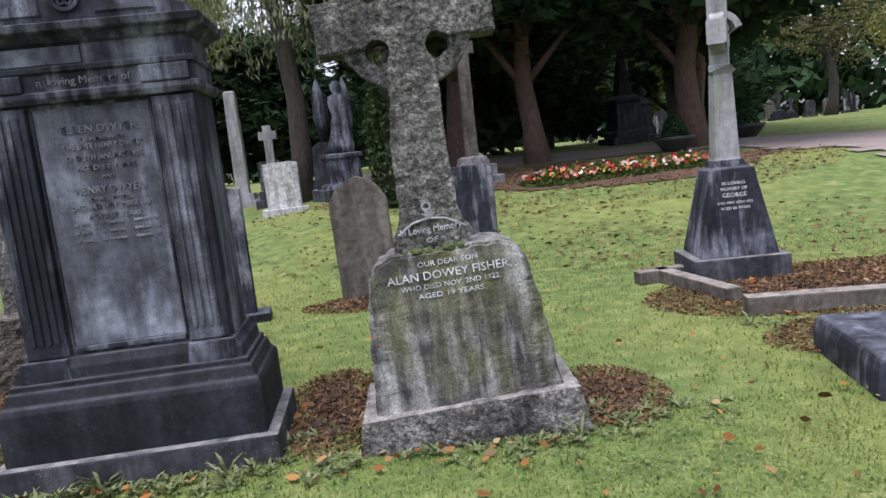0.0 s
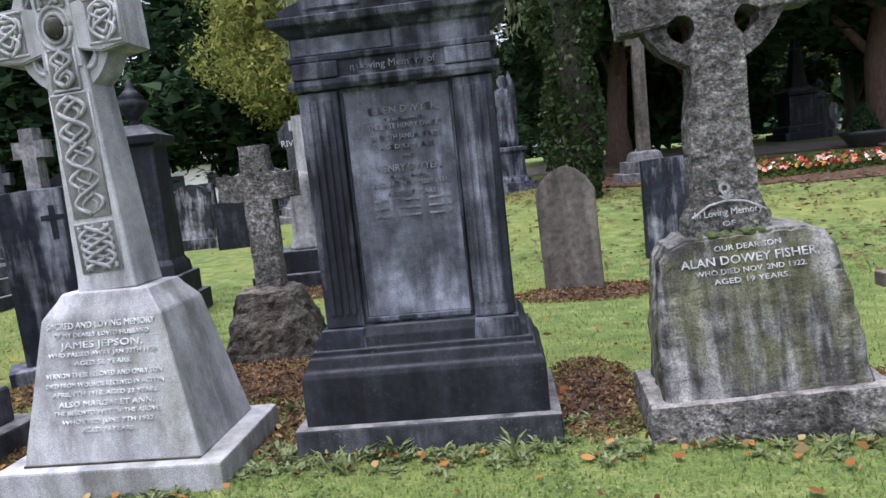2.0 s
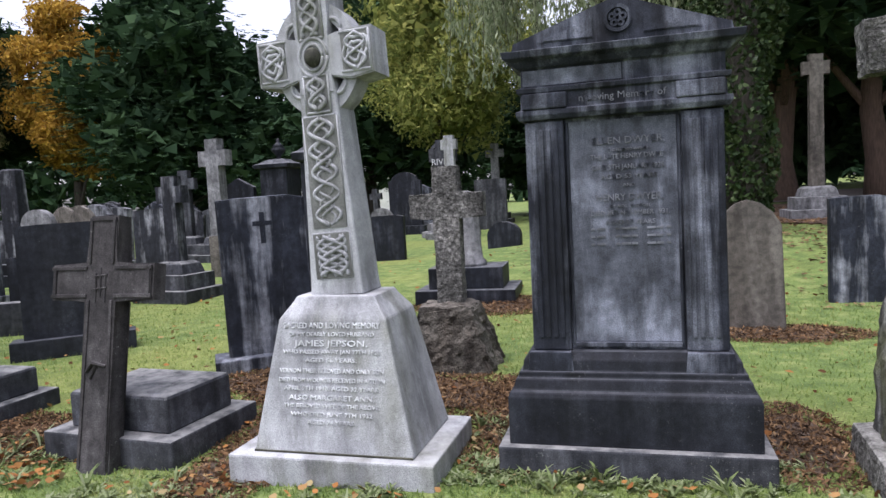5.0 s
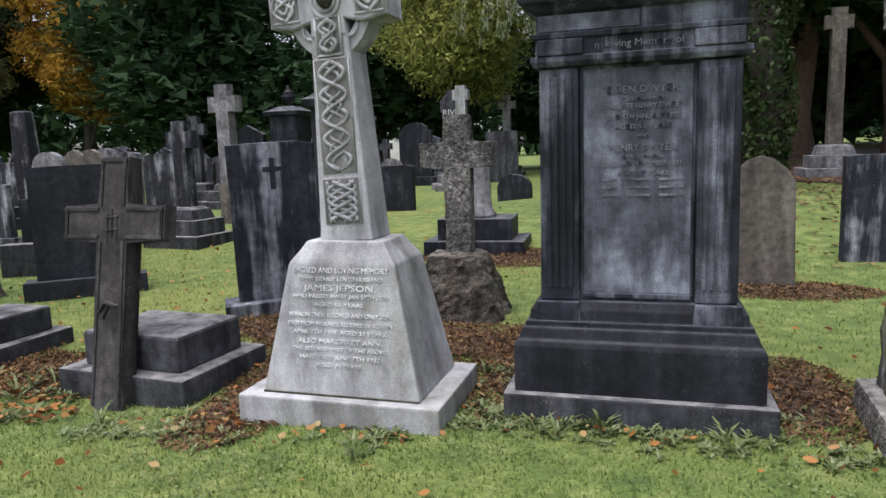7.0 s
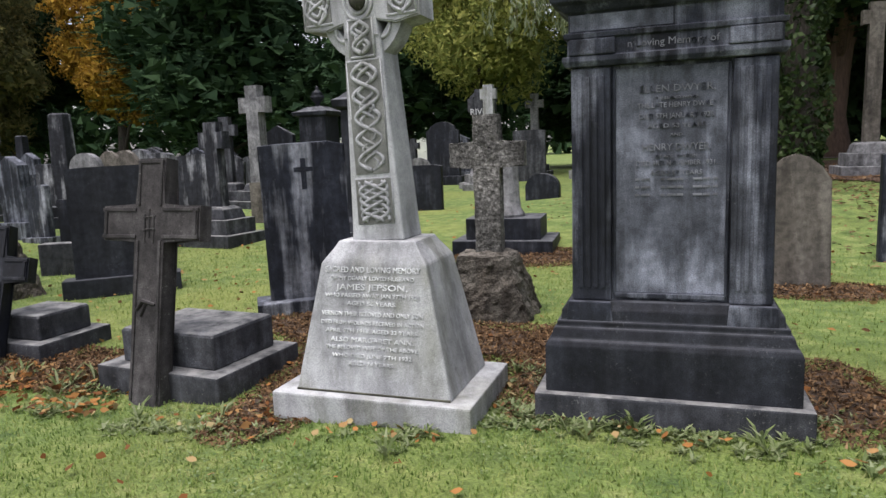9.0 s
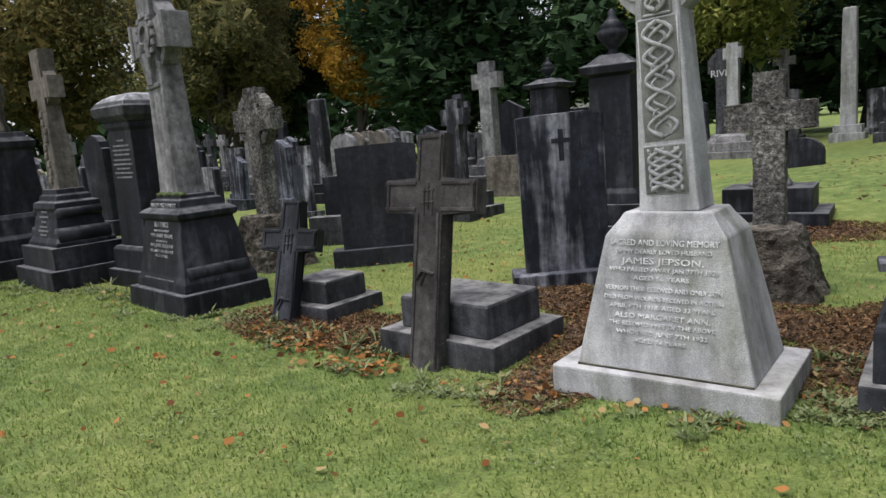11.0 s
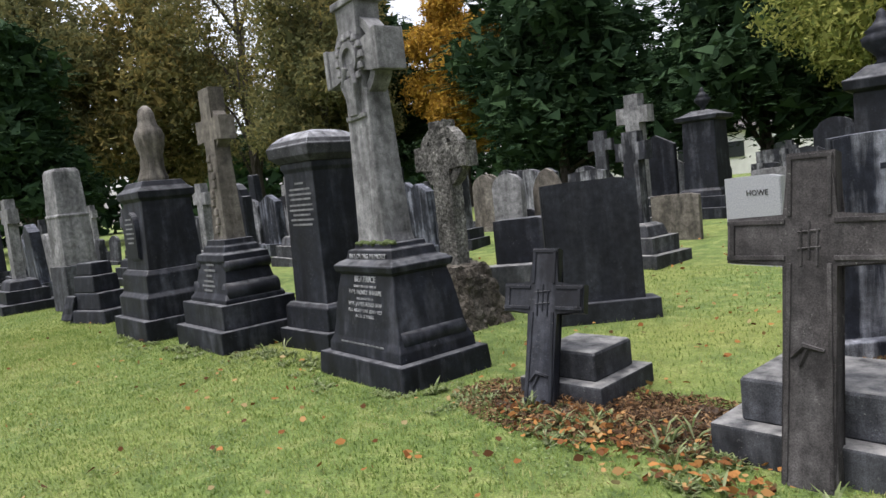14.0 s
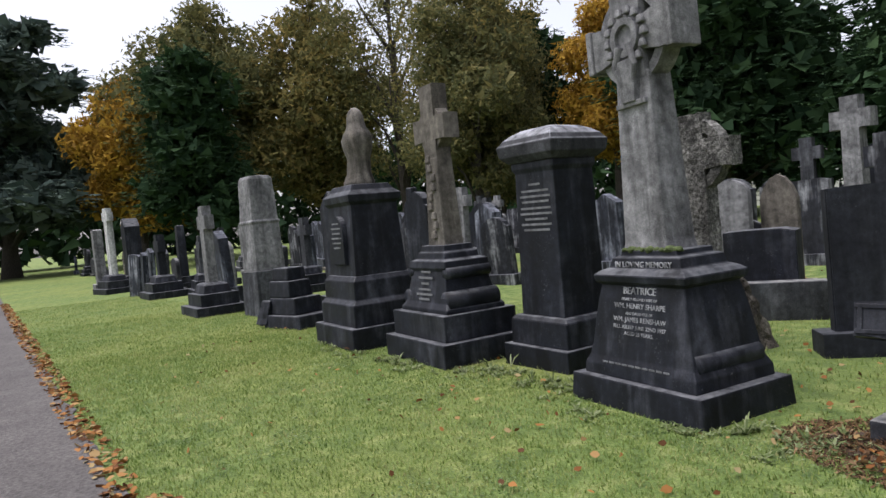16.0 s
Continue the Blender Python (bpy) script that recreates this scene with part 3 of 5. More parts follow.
def pediment():
    b = base("pedimented_headstone", "blackened stone headstone with pediment, pilasters and stepped plinth", "grave monument", pose(-1.4, 3.62, 0, 0, 0, 2))
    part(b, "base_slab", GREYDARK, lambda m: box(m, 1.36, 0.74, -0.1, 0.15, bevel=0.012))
    part(b, "plinth", PLINTH, lambda m: stack(m, [(0.15, 1.25, 0.64), (0.4, 1.25, 0.64), (0.425, 1.23, 0.62), (0.44, 1.2, 0.58), (0.49, 1.17, 0.55), (0.5, 1.14, 0.52), (0.525, 1.14, 0.52), (0.53, 1.1, 0.49), (0.585, 1.09, 0.48), (0.6, 1.06, 0.46), (0.63, 1.02, 0.43)], 0.004))

    def shaft(m):
        box(m, 1.0, 0.36, 0.6, 1.86, 0.985, 0.36, y=0.02)
        for sx in (-1, 1):
            box(m, 0.2, 0.05, 0.63, 1.84, x=sx * 0.39, y=-0.175)
            box(m, 0.25, 0.07, 0.5, 0.63, 0.22, 0.06, x=sx * 0.4, y=-0.215)
            for k in range(4):
                box(m, 0.022, 0.014, 0.7, 1.8, x=sx * (0.33 + 0.038 * k), y=-0.204, bevel=0.004)
        for x in (-0.275, 0.275):
            box(m, 0.014, 0.02, 0.66, 1.83, x=x, y=-0.167, bevel=0.004)
        box(m, 0.54, 0.03, 0.645, 0.67, x=0, y=-0.172, bevel=0.005)
    part(b, "tablet", BLACK, shaft)
    part(b, "inscribed_panel", PANEL, lambda m: box(m, 0.535, 0.012, 0.672, 1.83, y=-0.16, bevel=0.002), label="rain-bleached blue grey inscription panel")

    def top(m):
        stack(m, [(1.85, 1.03, 0.43), (1.875, 1.06, 0.46), (1.9, 1.06, 0.46), (1.905, 1.01, 0.42), (1.985, 1.01, 0.42), (1.99, 1.04, 0.45), (2.015, 1.05, 0.46), (2.02, 1.0, 0.41), (2.11, 1.0, 0.41), (2.12, 1.04, 0.45), (2.15, 1.1, 0.5), (2.165, 1.16, 0.56), (2.2, 1.18, 0.58)], 0.003)
        for sx in (-1, 1):
            box(m, 0.23, 0.03, 1.905, 1.985, x=sx * 0.38, y=-0.222)
        plate(m, [(-0.54, 2.2), (0.54, 2.2), (0.53, 2.245), (0, 2.43), (-0.53, 2.245)], -0.24, 0.24, 0.008)
        for sx in (-1, 1):
            pts = [(sx * 0.12, 2.235), (sx * 0.4, 2.235), (sx * 0.12, 2.335)]
            plate(m, pts if sx > 0 else pts[::-1], -0.252, -0.238, 0.005)
        ring(m, 0, 2.315, 0.05, 0.068, -0.262, -0.238, 26)
        for k in range(5):
            a = 2 * math.pi * k / 5 + 0.3
            ring(m, 0.027 * math.cos(a), 2.315 + 0.027 * math.sin(a), 0.008, 0.02, -0.258, -0.236, 12)
    part(b, "entablature", BLACK, top)
    lettering(b, [("In Loving Memory of", 0.036, 1.93, 0.44)], LETTER_DIM, lambda z: -0.212, wear=0.15)
    lettering(b, [("ELLEN DWYER,", 0.036, 1.705, 0.36), ("THE BELOVED WIFE OF", 0.014, 1.668, 0.2), ("THE LATE HENRY DWYER", 0.026, 1.628, 0.38), ("DIED 5TH JANUARY 1925.", 0.026, 1.574, 0.36), ("AGED 53 YEARS", 0.023, 1.526, 0.28), ("AND", 0.016, 1.484, 0.06),
                  ("HENRY DWYER,", 0.037, 1.413, 0.33), ("OF ACCRINGTON", 0.015, 1.377, 0.2), ("DIED 3RD NOVEMBER 1931.", 0.025, 1.338, 0.39), ("AGED 57 YEARS", 0.023, 1.29, 0.25)], LETTER_DIM, lambda z: -0.168, x=0.03, wear=0.16)
    part(b, "worn_lines", LETTER_DIM, lambda m: [box(m, 0.02 + 0.012 * ((k * 5) % 3), 0.006, z, z + 0.011, x=-0.16 + 0.042 * k, y=-0.168, bevel=0) for z in (1.262, 1.222, 1.182) for k in range(10) if (k * 7 + int(z * 100)) % 4])
    part(b, "scoured_band", PANEL, lambda m: box(m, 0.5, 0.01, 2.026, 2.106, x=-0.24, y=-0.204, bevel=0.002), label="pale scoured strip of the frieze")


def rock_face(m, longest, size, amount, seed=0.0):
    """Breaks a body into small facets and hews them unevenly."""
    bmesh.ops.triangulate(m, faces=m.faces[:])
    for _ in range(6):
        es = [e for e in m.edges if e.calc_length() > longest]
        if not es:
            break
        bmesh.ops.subdivide_edges(m, edges=es, cuts=1)
        bmesh.ops.triangulate(m, faces=[f for f in m.faces if len(f.verts) > 3])
    roughen(m, size, amount, seed=seed)


def rough_celtic():
    b = base("rough_celtic_cross", "rock-faced grey granite ring cross on streaked tapered die and slab", "grave monument", pose(0.275, 3.5, 0, 0, -3.2, -2))

    def slab(m):
        box(m, 1.16, 0.7, -0.12, 0.2, 1.1, 0.62, bevel=0.025)
        rock_face(m, 0.05, 9, 0.012)
    part(b, "base_slab", ROUGH, slab)

    def die(m):
        pts = [(-0.47, 0.17), (0.47, 0.17), (0.44, 0.5), (0.405, 0.76), (0.385, 0.86), (0.345, 0.925), (0.27, 0.955), (-0.28, 0.955), (-0.355, 0.925), (-0.395, 0.86), (-0.415, 0.76), (-0.45, 0.5)]
        plate(m, pts, -0.26, 0.2, 0.014)
        for v in m.verts:
            if v.co.y < 0:
                v.co.y += (v.co.z - 0.18) * 0.13
        rock_face(m, 0.06, 14, 0.005)
        for v in m.verts:
            if abs(v.co.x) > 0.36 or v.co.z > 0.93:
                v.co += v.normal * 0.014 * noise.noise(v.co * 17)
    part(b, "die", DIE, die)

    def body(m):
        arc = lambda cz, a0, a1: [(0.145 + 0.068 * math.cos(radians(a)), cz + 0.068 * math.sin(radians(a))) for a in np.linspace(a0, a1, 9)]
        side = [(0.118, 1.7), (0.12, 1.86)] + arc(1.945, 250, 20) + [(0.435, 1.965), (0.435, 2.21)] + arc(2.235, -20, -250) + [(0.125, 2.62)]
        low = [(-0.25, 0.95), (0.14, 0.95), (0.145, 1.03), (0.1, 1.09), (0.085, 1.18), (0.09, 1.5)]
        rest = [(-0.185, 1.5), (-0.19, 1.18), (-0.205, 1.09), (-0.25, 1.03)]
        plate(m, low + [(x - 0.02, z) for x, z in side] + [(-x - 0.02, z) for x, z in side[::-1]] + rest, -0.1, 0.1, 0.008)
        ring(m, -0.02, 2.09, 0.26, 0.34, -0.075, 0.075)
        for a in (45, 135, 225, 315):
            ca, sa = math.cos(radians(a)), math.sin(radians(a))
            ring(m, -0.02 + 0.205 * ca, 2.09 + 0.205 * sa, 0.064, 0.1, -0.07, 0.07, 24)
        rock_face(m, 0.042, 24, 0.01)
    part(b, "cross", ROUGH, body)

    def scroll(m):
        tube(m, [(-0.22, -0.105, 1.05), (-0.14, -0.11, 1.1), (-0.055, -0.112, 1.115), (0.03, -0.11, 1.1), (0.115, -0.105, 1.05)], [0.006] * 5, 6)
        for k in range(5):
            a = -50 + 25 * k
            tube(m, [(-0.055, -0.108, 1.115), (-0.055 + 0.04 * math.sin(radians(a)), -0.116, 1.115 + 0.04 * math.cos(radians(a)))], [0.009, 0.004], 6)
        ring(m, -0.06, 1.175, 0.014, 0.026, -0.114, -0.1, 14)
        box(m, 0.016, 0.014, 1.115, 1.16, x=-0.058, y=-0.108, bevel=0.003)
    part(b, "carved_scroll", WHITE, scroll, label="pale carved scroll with small loop")
    lettering(b, [("In Loving Memory", 0.034, 1.045, 0.31), ("OF", 0.026, 0.992, 0.06)], LETTER, lambda z: -0.108, x=-0.055)
    face = lambda z: -0.262 + (z - 0.18) * 0.13
    lettering(b, [("OUR DEAR SON", 0.027, 0.885, 0.3), ("ALAN DOWEY FISHER,", 0.043, 0.82, 0.62), ("WHO DIED NOV. 2ND 1922.", 0.026, 0.775, 0.5), ("AGED 19 YEARS.", 0.026, 0.73, 0.34)], LETTER, face, 7, wear=0.05)
    part(b, "moss", MOSS, lambda m: [lump_of(m, -0.2 + 0.055 * k, -0.125, 0.957, 0.02 + 0.009 * (k * 5 % 3)) for k in range(6)])


def lump_of(m, x, y, z, r):
    """A small uneven cushion."""
    k = len(m.verts)
    bmesh.ops.create_icosphere(m, subdivisions=2, radius=r)
    m.verts.ensure_lookup_table()
    for v in m.verts[k:]:
        v.co.z *= 0.6
        v.co *= 1 + 0.35 * noise.noise(v.co * 60 + Vector((x * 40, 0, 0)))
        v.co += Vector((x, y, z))


def beatrice():
    b = base("ring_cross_monument", "dark stone ring cross on swelling black pedestal with white lettering", "grave monument", pose(-7.85, 3.42, 0, 0, 0, -6))
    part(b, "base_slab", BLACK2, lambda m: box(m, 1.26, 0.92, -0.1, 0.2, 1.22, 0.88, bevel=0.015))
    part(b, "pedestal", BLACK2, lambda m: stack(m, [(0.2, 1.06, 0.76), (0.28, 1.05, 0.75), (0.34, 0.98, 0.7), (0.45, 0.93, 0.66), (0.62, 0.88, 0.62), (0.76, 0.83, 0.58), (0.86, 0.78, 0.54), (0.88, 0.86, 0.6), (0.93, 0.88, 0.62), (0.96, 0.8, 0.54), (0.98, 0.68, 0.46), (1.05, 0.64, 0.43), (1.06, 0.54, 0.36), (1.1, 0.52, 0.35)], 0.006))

    for sx in (-1, 1):
        part(b, "side_roll", BLACK2, lambda m: tube(m, [(sx * 0.44, -0.31, 0.36), (sx * 0.44, 0.31, 0.36)], [0.075, 0.075], 14), True)

    def body(m):
        stack(m, [(1.08, 0.46, 0.3), (1.16, 0.42, 0.28), (2.35, 0.33, 0.22)], 0.01)
        plate(m, [(-0.16, 2.3), (0.16, 2.3), (0.14, 2.5), (0.14, 2.75), (0.17, 3.1), (-0.17, 3.1), (-0.14, 2.75), (-0.14, 2.5)], -0.115, 0.115)
        for sx in (-1, 1):
            pts = [(sx * 0.1, 2.5), (sx * 0.3, 2.46), (sx * 0.43, 2.45), (sx * 0.43, 2.76), (sx * 0.3, 2.75), (sx * 0.1, 2.72)]
            plate(m, pts if sx > 0 else pts[::-1], -0.11, 0.11)
        ring(m, 0, 2.61, 0.27, 0.34, -0.08, 0.08)
        ring(m, 0, 2.61, 0.09, 0.14, -0.15, -0.1, 24)
        box(m, 0.13, 0.06, 2.15, 2.45, 0.2, 0.08, y=-0.13)
        for k in range(14):
            a = k * 0.449
            box(m, 0.07, 0.05, 2.58 + 0.19 * math.sin(a), 2.64 + 0.19 * math.sin(a), 0.04, 0.03, x=0.19 * math.cos(a), y=-0.13, bevel=0.016)
        for sx in (-1, 1):
            tube(m, [(sx * 0.05, -0.15, 2.55), (sx * 0.1, -0.16, 2.4), (sx * 0.03, -0.14, 2.2)], [0.03, 0.022, 0.014], 8)
            box(m, 0.06, 0.26, 2.44, 2.77, x=sx * 0.41, bevel=0.012)
        box(m, 0.4, 0.28, 3.04, 3.1, bevel=0.012)
        box(m, 0.3, 0.05, 2.12, 2.16, x=0, y=-0.12, bevel=0.01)
    part(b, "cross", SHAFT, body).matrix_basis = pose(-0.05, 0, 1.08, 0, -1.6, -3) @ pose(0, 0, -1.08)
    part(b, "moss", MOSS, lambda m: [lump_of(m, -0.23 + 0.06 * k, -0.165 + 0.012 * (k % 3), 1.103, 0.026 + 0.01 * (k * 5 % 3)) for k in range(9)])
    face = lambda z: -0.335 + (z - 0.4) * 0.13
    lettering(b, [("IN LOVING MEMORY", 0.042, 0.985)], LETTER_MID, lambda z: -0.235)
    lettering(b, [("BEATRICE", 0.052, 0.8), ("DEARLY BELOVED WIFE OF", 0.02, 0.755), ("WM. HENRY SHARPE", 0.038, 0.7), ("AND DAUGHTER OF", 0.02, 0.655), ("WM. JAMES RENSHAW", 0.036, 0.605),
                  ("FELL ASLEEP JUNE 22ND 1927", 0.028, 0.555), ("AGED 28 YEARS.", 0.028, 0.51)], LETTER_MID, face, 7)
    part(b, "footer_line", LETTER_GREY, lambda m: [box(m, 0.05, 0.005, 0.3, 0.312, x=-0.3 + 0.065 * k, y=-0.376, bevel=0) for k in range(10)])


def plinth_two(x, y, w, d, h0, h1, inset, mat, rz, label):
    b = base("stepped_grave_plinth", label, "grave plinth", pose(x, y, 0, 0, 0, rz), "stepped plinths")
    part(b, "lower_step", mat, lambda m: box(m, w, d, -0.08, h0, bevel=0.015))
    part(b, "upper_step", mat, lambda m: stack(m, [(h0, w - inset, d - inset), (h1 - 0.015, w - inset, d - inset), (h1, w - inset - 0.05, d - inset - 0.05)], 0.01))


def fallen_cross(x, y, h, half, zc, w, t, rx, ry, rz, mat, label, rope=True):
    b = base("leaning_cross", label, "grave cross", pose(x, y, 0, rx, ry, rz), "leaning crosses")

    def body(m):
        plate(m, cross_pts(w * 1.1, w * 0.95, -0.05, zc, h, half, w), -t / 2, t / 2, 0.012)
    part(b, "cross", mat, body)

    def relief(m):
        yf = -t / 2 - 0.002
        a = w * 0.5
        for sx in (-1, 1):
            for z in (zc - a + 0.025, zc + a - 0.025):
                box(m, half - w * 0.5, 0.016, z - 0.012, z + 0.012, x=sx * (half + w * 0.45) / 2, y=yf, bevel=0.004)
            box(m, 0.024, 0.016, zc - a + 0.02, zc + a - 0.02, x=sx * (half - 0.03), y=yf, bevel=0.004)
            box(m, 0.02, 0.014, zc + a, h - 0.02, x=sx * (w * 0.47 - 0.018), y=yf, bevel=0.004)
            box(m, 0.02, 0.014, 0.02, zc - a, x=sx * (w * 0.53 - 0.018), y=yf, x1=sx * (w * 0.47 - 0.018), bevel=0.004)
        box(m, w * 0.9, 0.014, h - 0.035, h - 0.012, x=0, y=yf, bevel=0.004)
        for dx in (-0.035, 0.0, 0.035):
            tube(m, [(dx, yf - 0.001, zc - 0.09 - abs(dx)), (dx, yf - 0.001, zc + 0.09 - abs(dx))], [0.006] * 2, 6)
        for dz in (-0.045, 0.035):
            tube(m, [(-0.05, yf - 0.001, zc + dz), (0.05, yf - 0.001, zc + dz + 0.01)], [0.006] * 2, 6)
        tube(m, [(-w * 0.34, yf, zc - 0.56), (-0.02, yf - 0.012, zc - 0.5), (w * 0.3, yf, zc - 0.52)], [0.01, 0.016, 0.01], 6)
        tube(m, [(0, yf, zc - 0.5), (-0.04, yf - 0.006, zc - 0.6)], [0.014, 0.007], 6)
    part(b, "carving", mat, relief)


def slab_stone(x, y, w, h, t, rz, mat, label, shape="flat", foot=0.0, ry=0.0, cut=False, rx=0.0):
    b = base("headstone", label, "headstone", pose(x, y, 0, rx, ry, rz), "upright headstones")
    z0 = -0.1
    if foot:
        part(b, "foot", mat, lambda m: box(m, w + 0.25, t + 0.22, -0.1, foot, bevel=0.012))
    pts = headstone_outline(w, h, shape, z0)
    part(b, "slab", mat, lambda m: plate(m, pts, -t / 2, t / 2, 0.012))
    if cut:
        part(b, "cross_relief", mat, lambda m: plate(m, cross_pts(0.045, 0.045, h - 0.42, h - 0.24, h - 0.14, 0.085, 0.04), -t / 2 - 0.006, -t / 2 + 0.01, 0.002))
    return b


def headstone_outline(w, h, shape, z0=-0.1):
    a = w / 2
    if shape == "round":
        return [(-a, z0), (a, z0), (a, h - a * 0.8)] + [(a * math.cos(q), h - a * 0.8 + a * 0.8 * math.sin(q)) for q in np.linspace(0.15, math.pi - 0.15, 12)] + [(-a, h - a * 0.8)]
    if shape == "pointed":
        return [(-a, z0), (a, z0), (a, h * 0.8), (a * 0.75, h * 0.9), (a * 0.4, h * 0.97), (0, h), (-a * 0.4, h * 0.97), (-a * 0.75, h * 0.9), (-a, h * 0.8)]
    if shape == "shoulder":
        return [(-a, z0), (a, z0), (a, h * 0.86), (a * 0.8, h * 0.87), (a * 0.72, h * 0.93), (a * 0.4, h * 0.98), (0, h), (-a * 0.4, h * 0.98), (-a * 0.72, h * 0.93), (-a * 0.8, h * 0.87), (-a, h * 0.86)]
    if shape == "gable":
        return [(-a, z0), (a, z0), (a, h * 0.88), (0, h), (-a, h * 0.88)]
    return [(-a, z0), (a, z0), (a, h - 0.03), (a * 0.6, h), (-a * 0.55, h - 0.008), (-a, h - 0.02)]


def boulder_cross(x, y, bw, bh, zc, zt, half, w, ah, ringed, mat, rock, rz, label):
    b = base("rustic_cross", label, "grave cross", pose(x, y, 0, 0, 0, rz))

    def lump(m):
        box(m, bw, bw * 0.85, -0.12, bh, bw * 0.56, bw * 0.5, x1=-0.02, bevel=0.05)
        rock_face(m, 0.055, 6.5, 0.035, x)
        roughen(m, 19, 0.016, seed=y)
        roughen(m, 48, 0.008, seed=y)
    part(b, "boulder", rock, lump, label="rough rock base")

    def body(m):
        plate(m, cross_pts(w * 1.15, w, bh * 0.7, zc, zt, half, ah, 0.004), -0.085, 0.085, 0.012)
        if ringed:
            ring(m, 0, zc, half * 0.58, half * 0.8, -0.065, 0.065, 32)
            for a in (45, 135, 225, 315):
                ring(m, half * 0.47 * math.cos(radians(a)), zc + half * 0.47 * math.sin(radians(a)), 0.05, 0.1, -0.068, 0.068, 20)
        rock_face(m, 0.06, 22, 0.009, x)
    part(b, "cross", mat, body)


def capped_pillar():
    b = base("capped_pillar_monument", "black granite pillar with domed overhanging cap on stepped base", "grave monument", pose(-9.44, 3.9, 0, 0, 0.6, 0))
    part(b, "base_slab", BLACK2, lambda m: box(m, 0.86, 0.82, -0.1, 0.2, bevel=0.012))
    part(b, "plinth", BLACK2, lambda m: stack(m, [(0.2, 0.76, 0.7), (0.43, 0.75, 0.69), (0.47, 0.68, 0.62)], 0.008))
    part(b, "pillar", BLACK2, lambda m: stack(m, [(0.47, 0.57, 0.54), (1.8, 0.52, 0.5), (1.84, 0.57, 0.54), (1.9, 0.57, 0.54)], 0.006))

    def cap(m):
        stack(m, [(1.9, 0.6, 0.58), (1.96, 0.72, 0.7), (2.06, 0.75, 0.73), (2.075, 0.72, 0.7), (2.12, 0.66, 0.64), (2.165, 0.54, 0.52), (2.2, 0.4, 0.38), (2.22, 0.2, 0.18)], 0.006)
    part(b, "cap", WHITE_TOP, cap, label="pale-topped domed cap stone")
    part(b, "lettering", LETTER_GREY, lambda m: [box(m, ww, 0.006, z, z + 0.02, x=0, y=-0.262 + (z - 1.2) * 0.02, bevel=0) for ww, z in ((0.15, 1.68), (0.36, 1.62), (0.4, 1.57), (0.36, 1.52), (0.4, 1.46), (0.42, 1.41), (0.3, 1.36), (0.4, 1.31), (0.34, 1.26))])


# Sky light on the dome is painted in as a near-white topcol.
WHITE_TOP = stone("sky_paled_black_granite", (0.02, 0.021, 0.024), (0.05, 0.052, 0.058), (0.1, 0.1, 0.11), 0.6, tops=1.0, topcol=(0.42, 0.43, 0.46))


def ogee_cross():
    b = base("shouldered_cross_monument", "dark stone cross on scrolled black pedestal and two steps", "grave monument", pose(-10.72, 3.5, 0, 0, 0, -4))
    part(b, "base_slab", BLACK2, lambda m: box(m, 1.28, 1.02, -0.1, 0.24, bevel=0.015))
    part(b, "plinth", BLACK2, lambda m: box(m, 1.12, 0.86, 0.24, 0.5, bevel=0.012))
    part(b, "die", BLACK2, lambda m: stack(m, [(0.5, 0.98, 0.7), (0.54, 0.98, 0.7), (0.6, 0.86, 0.62), (0.8, 0.76, 0.54), (0.92, 0.72, 0.5), (0.95, 0.78, 0.54), (1.02, 0.76, 0.52), (1.04, 0.6, 0.42), (1.1, 0.58, 0.4), (1.12, 0.5, 0.36), (1.18, 0.48, 0.34)], 0.006))

    for sx in (-1, 1):
        part(b, "scroll", BLACK2, lambda m: tube(m, [(sx * 0.4, -0.3, 0.62), (sx * 0.4, 0.3, 0.62)], [0.1, 0.1], 16), True)
        part(b, "scroll", BLACK2, lambda m: tube(m, [(sx * 0.37, -0.26, 0.9), (sx * 0.37, 0.26, 0.9)], [0.06, 0.06], 14), True)

    def body(m):
        stack(m, [(1.17, 0.34, 0.25), (1.2, 0.33, 0.24), (2.1, 0.25, 0.19)], 0.01)
        plate(m, cross_pts(0.25, 0.25, 2.05, 2.4, 2.86, 0.33, 0.22, 0.02), -0.09, 0.09)
        ring(m, 0, 2.4, 0.17, 0.24, -0.07, 0.07, 28)
        for k in range(9):
            box(m, 0.09, 0.05, 1.25 + 0.1 * k, 1.33 + 0.1 * k, 0.06, 0.03, x=0.05 * math.sin(k * 1.4), y=-0.13 + 0.004 * k, bevel=0.015)
    part(b, "cross", SAND, body)
    part(b, "lettering", LETTER_GREY, lambda m: [box(m, ww, 0.006, z, z + 0.022, x=-0.02, y=-0.3 + (z - 0.7) * 0.18, bevel=0) for ww, z in ((0.2, 0.9), (0.3, 0.84), (0.16, 0.78), (0.26, 0.72), (0.34, 0.67), (0.22, 0.62))])


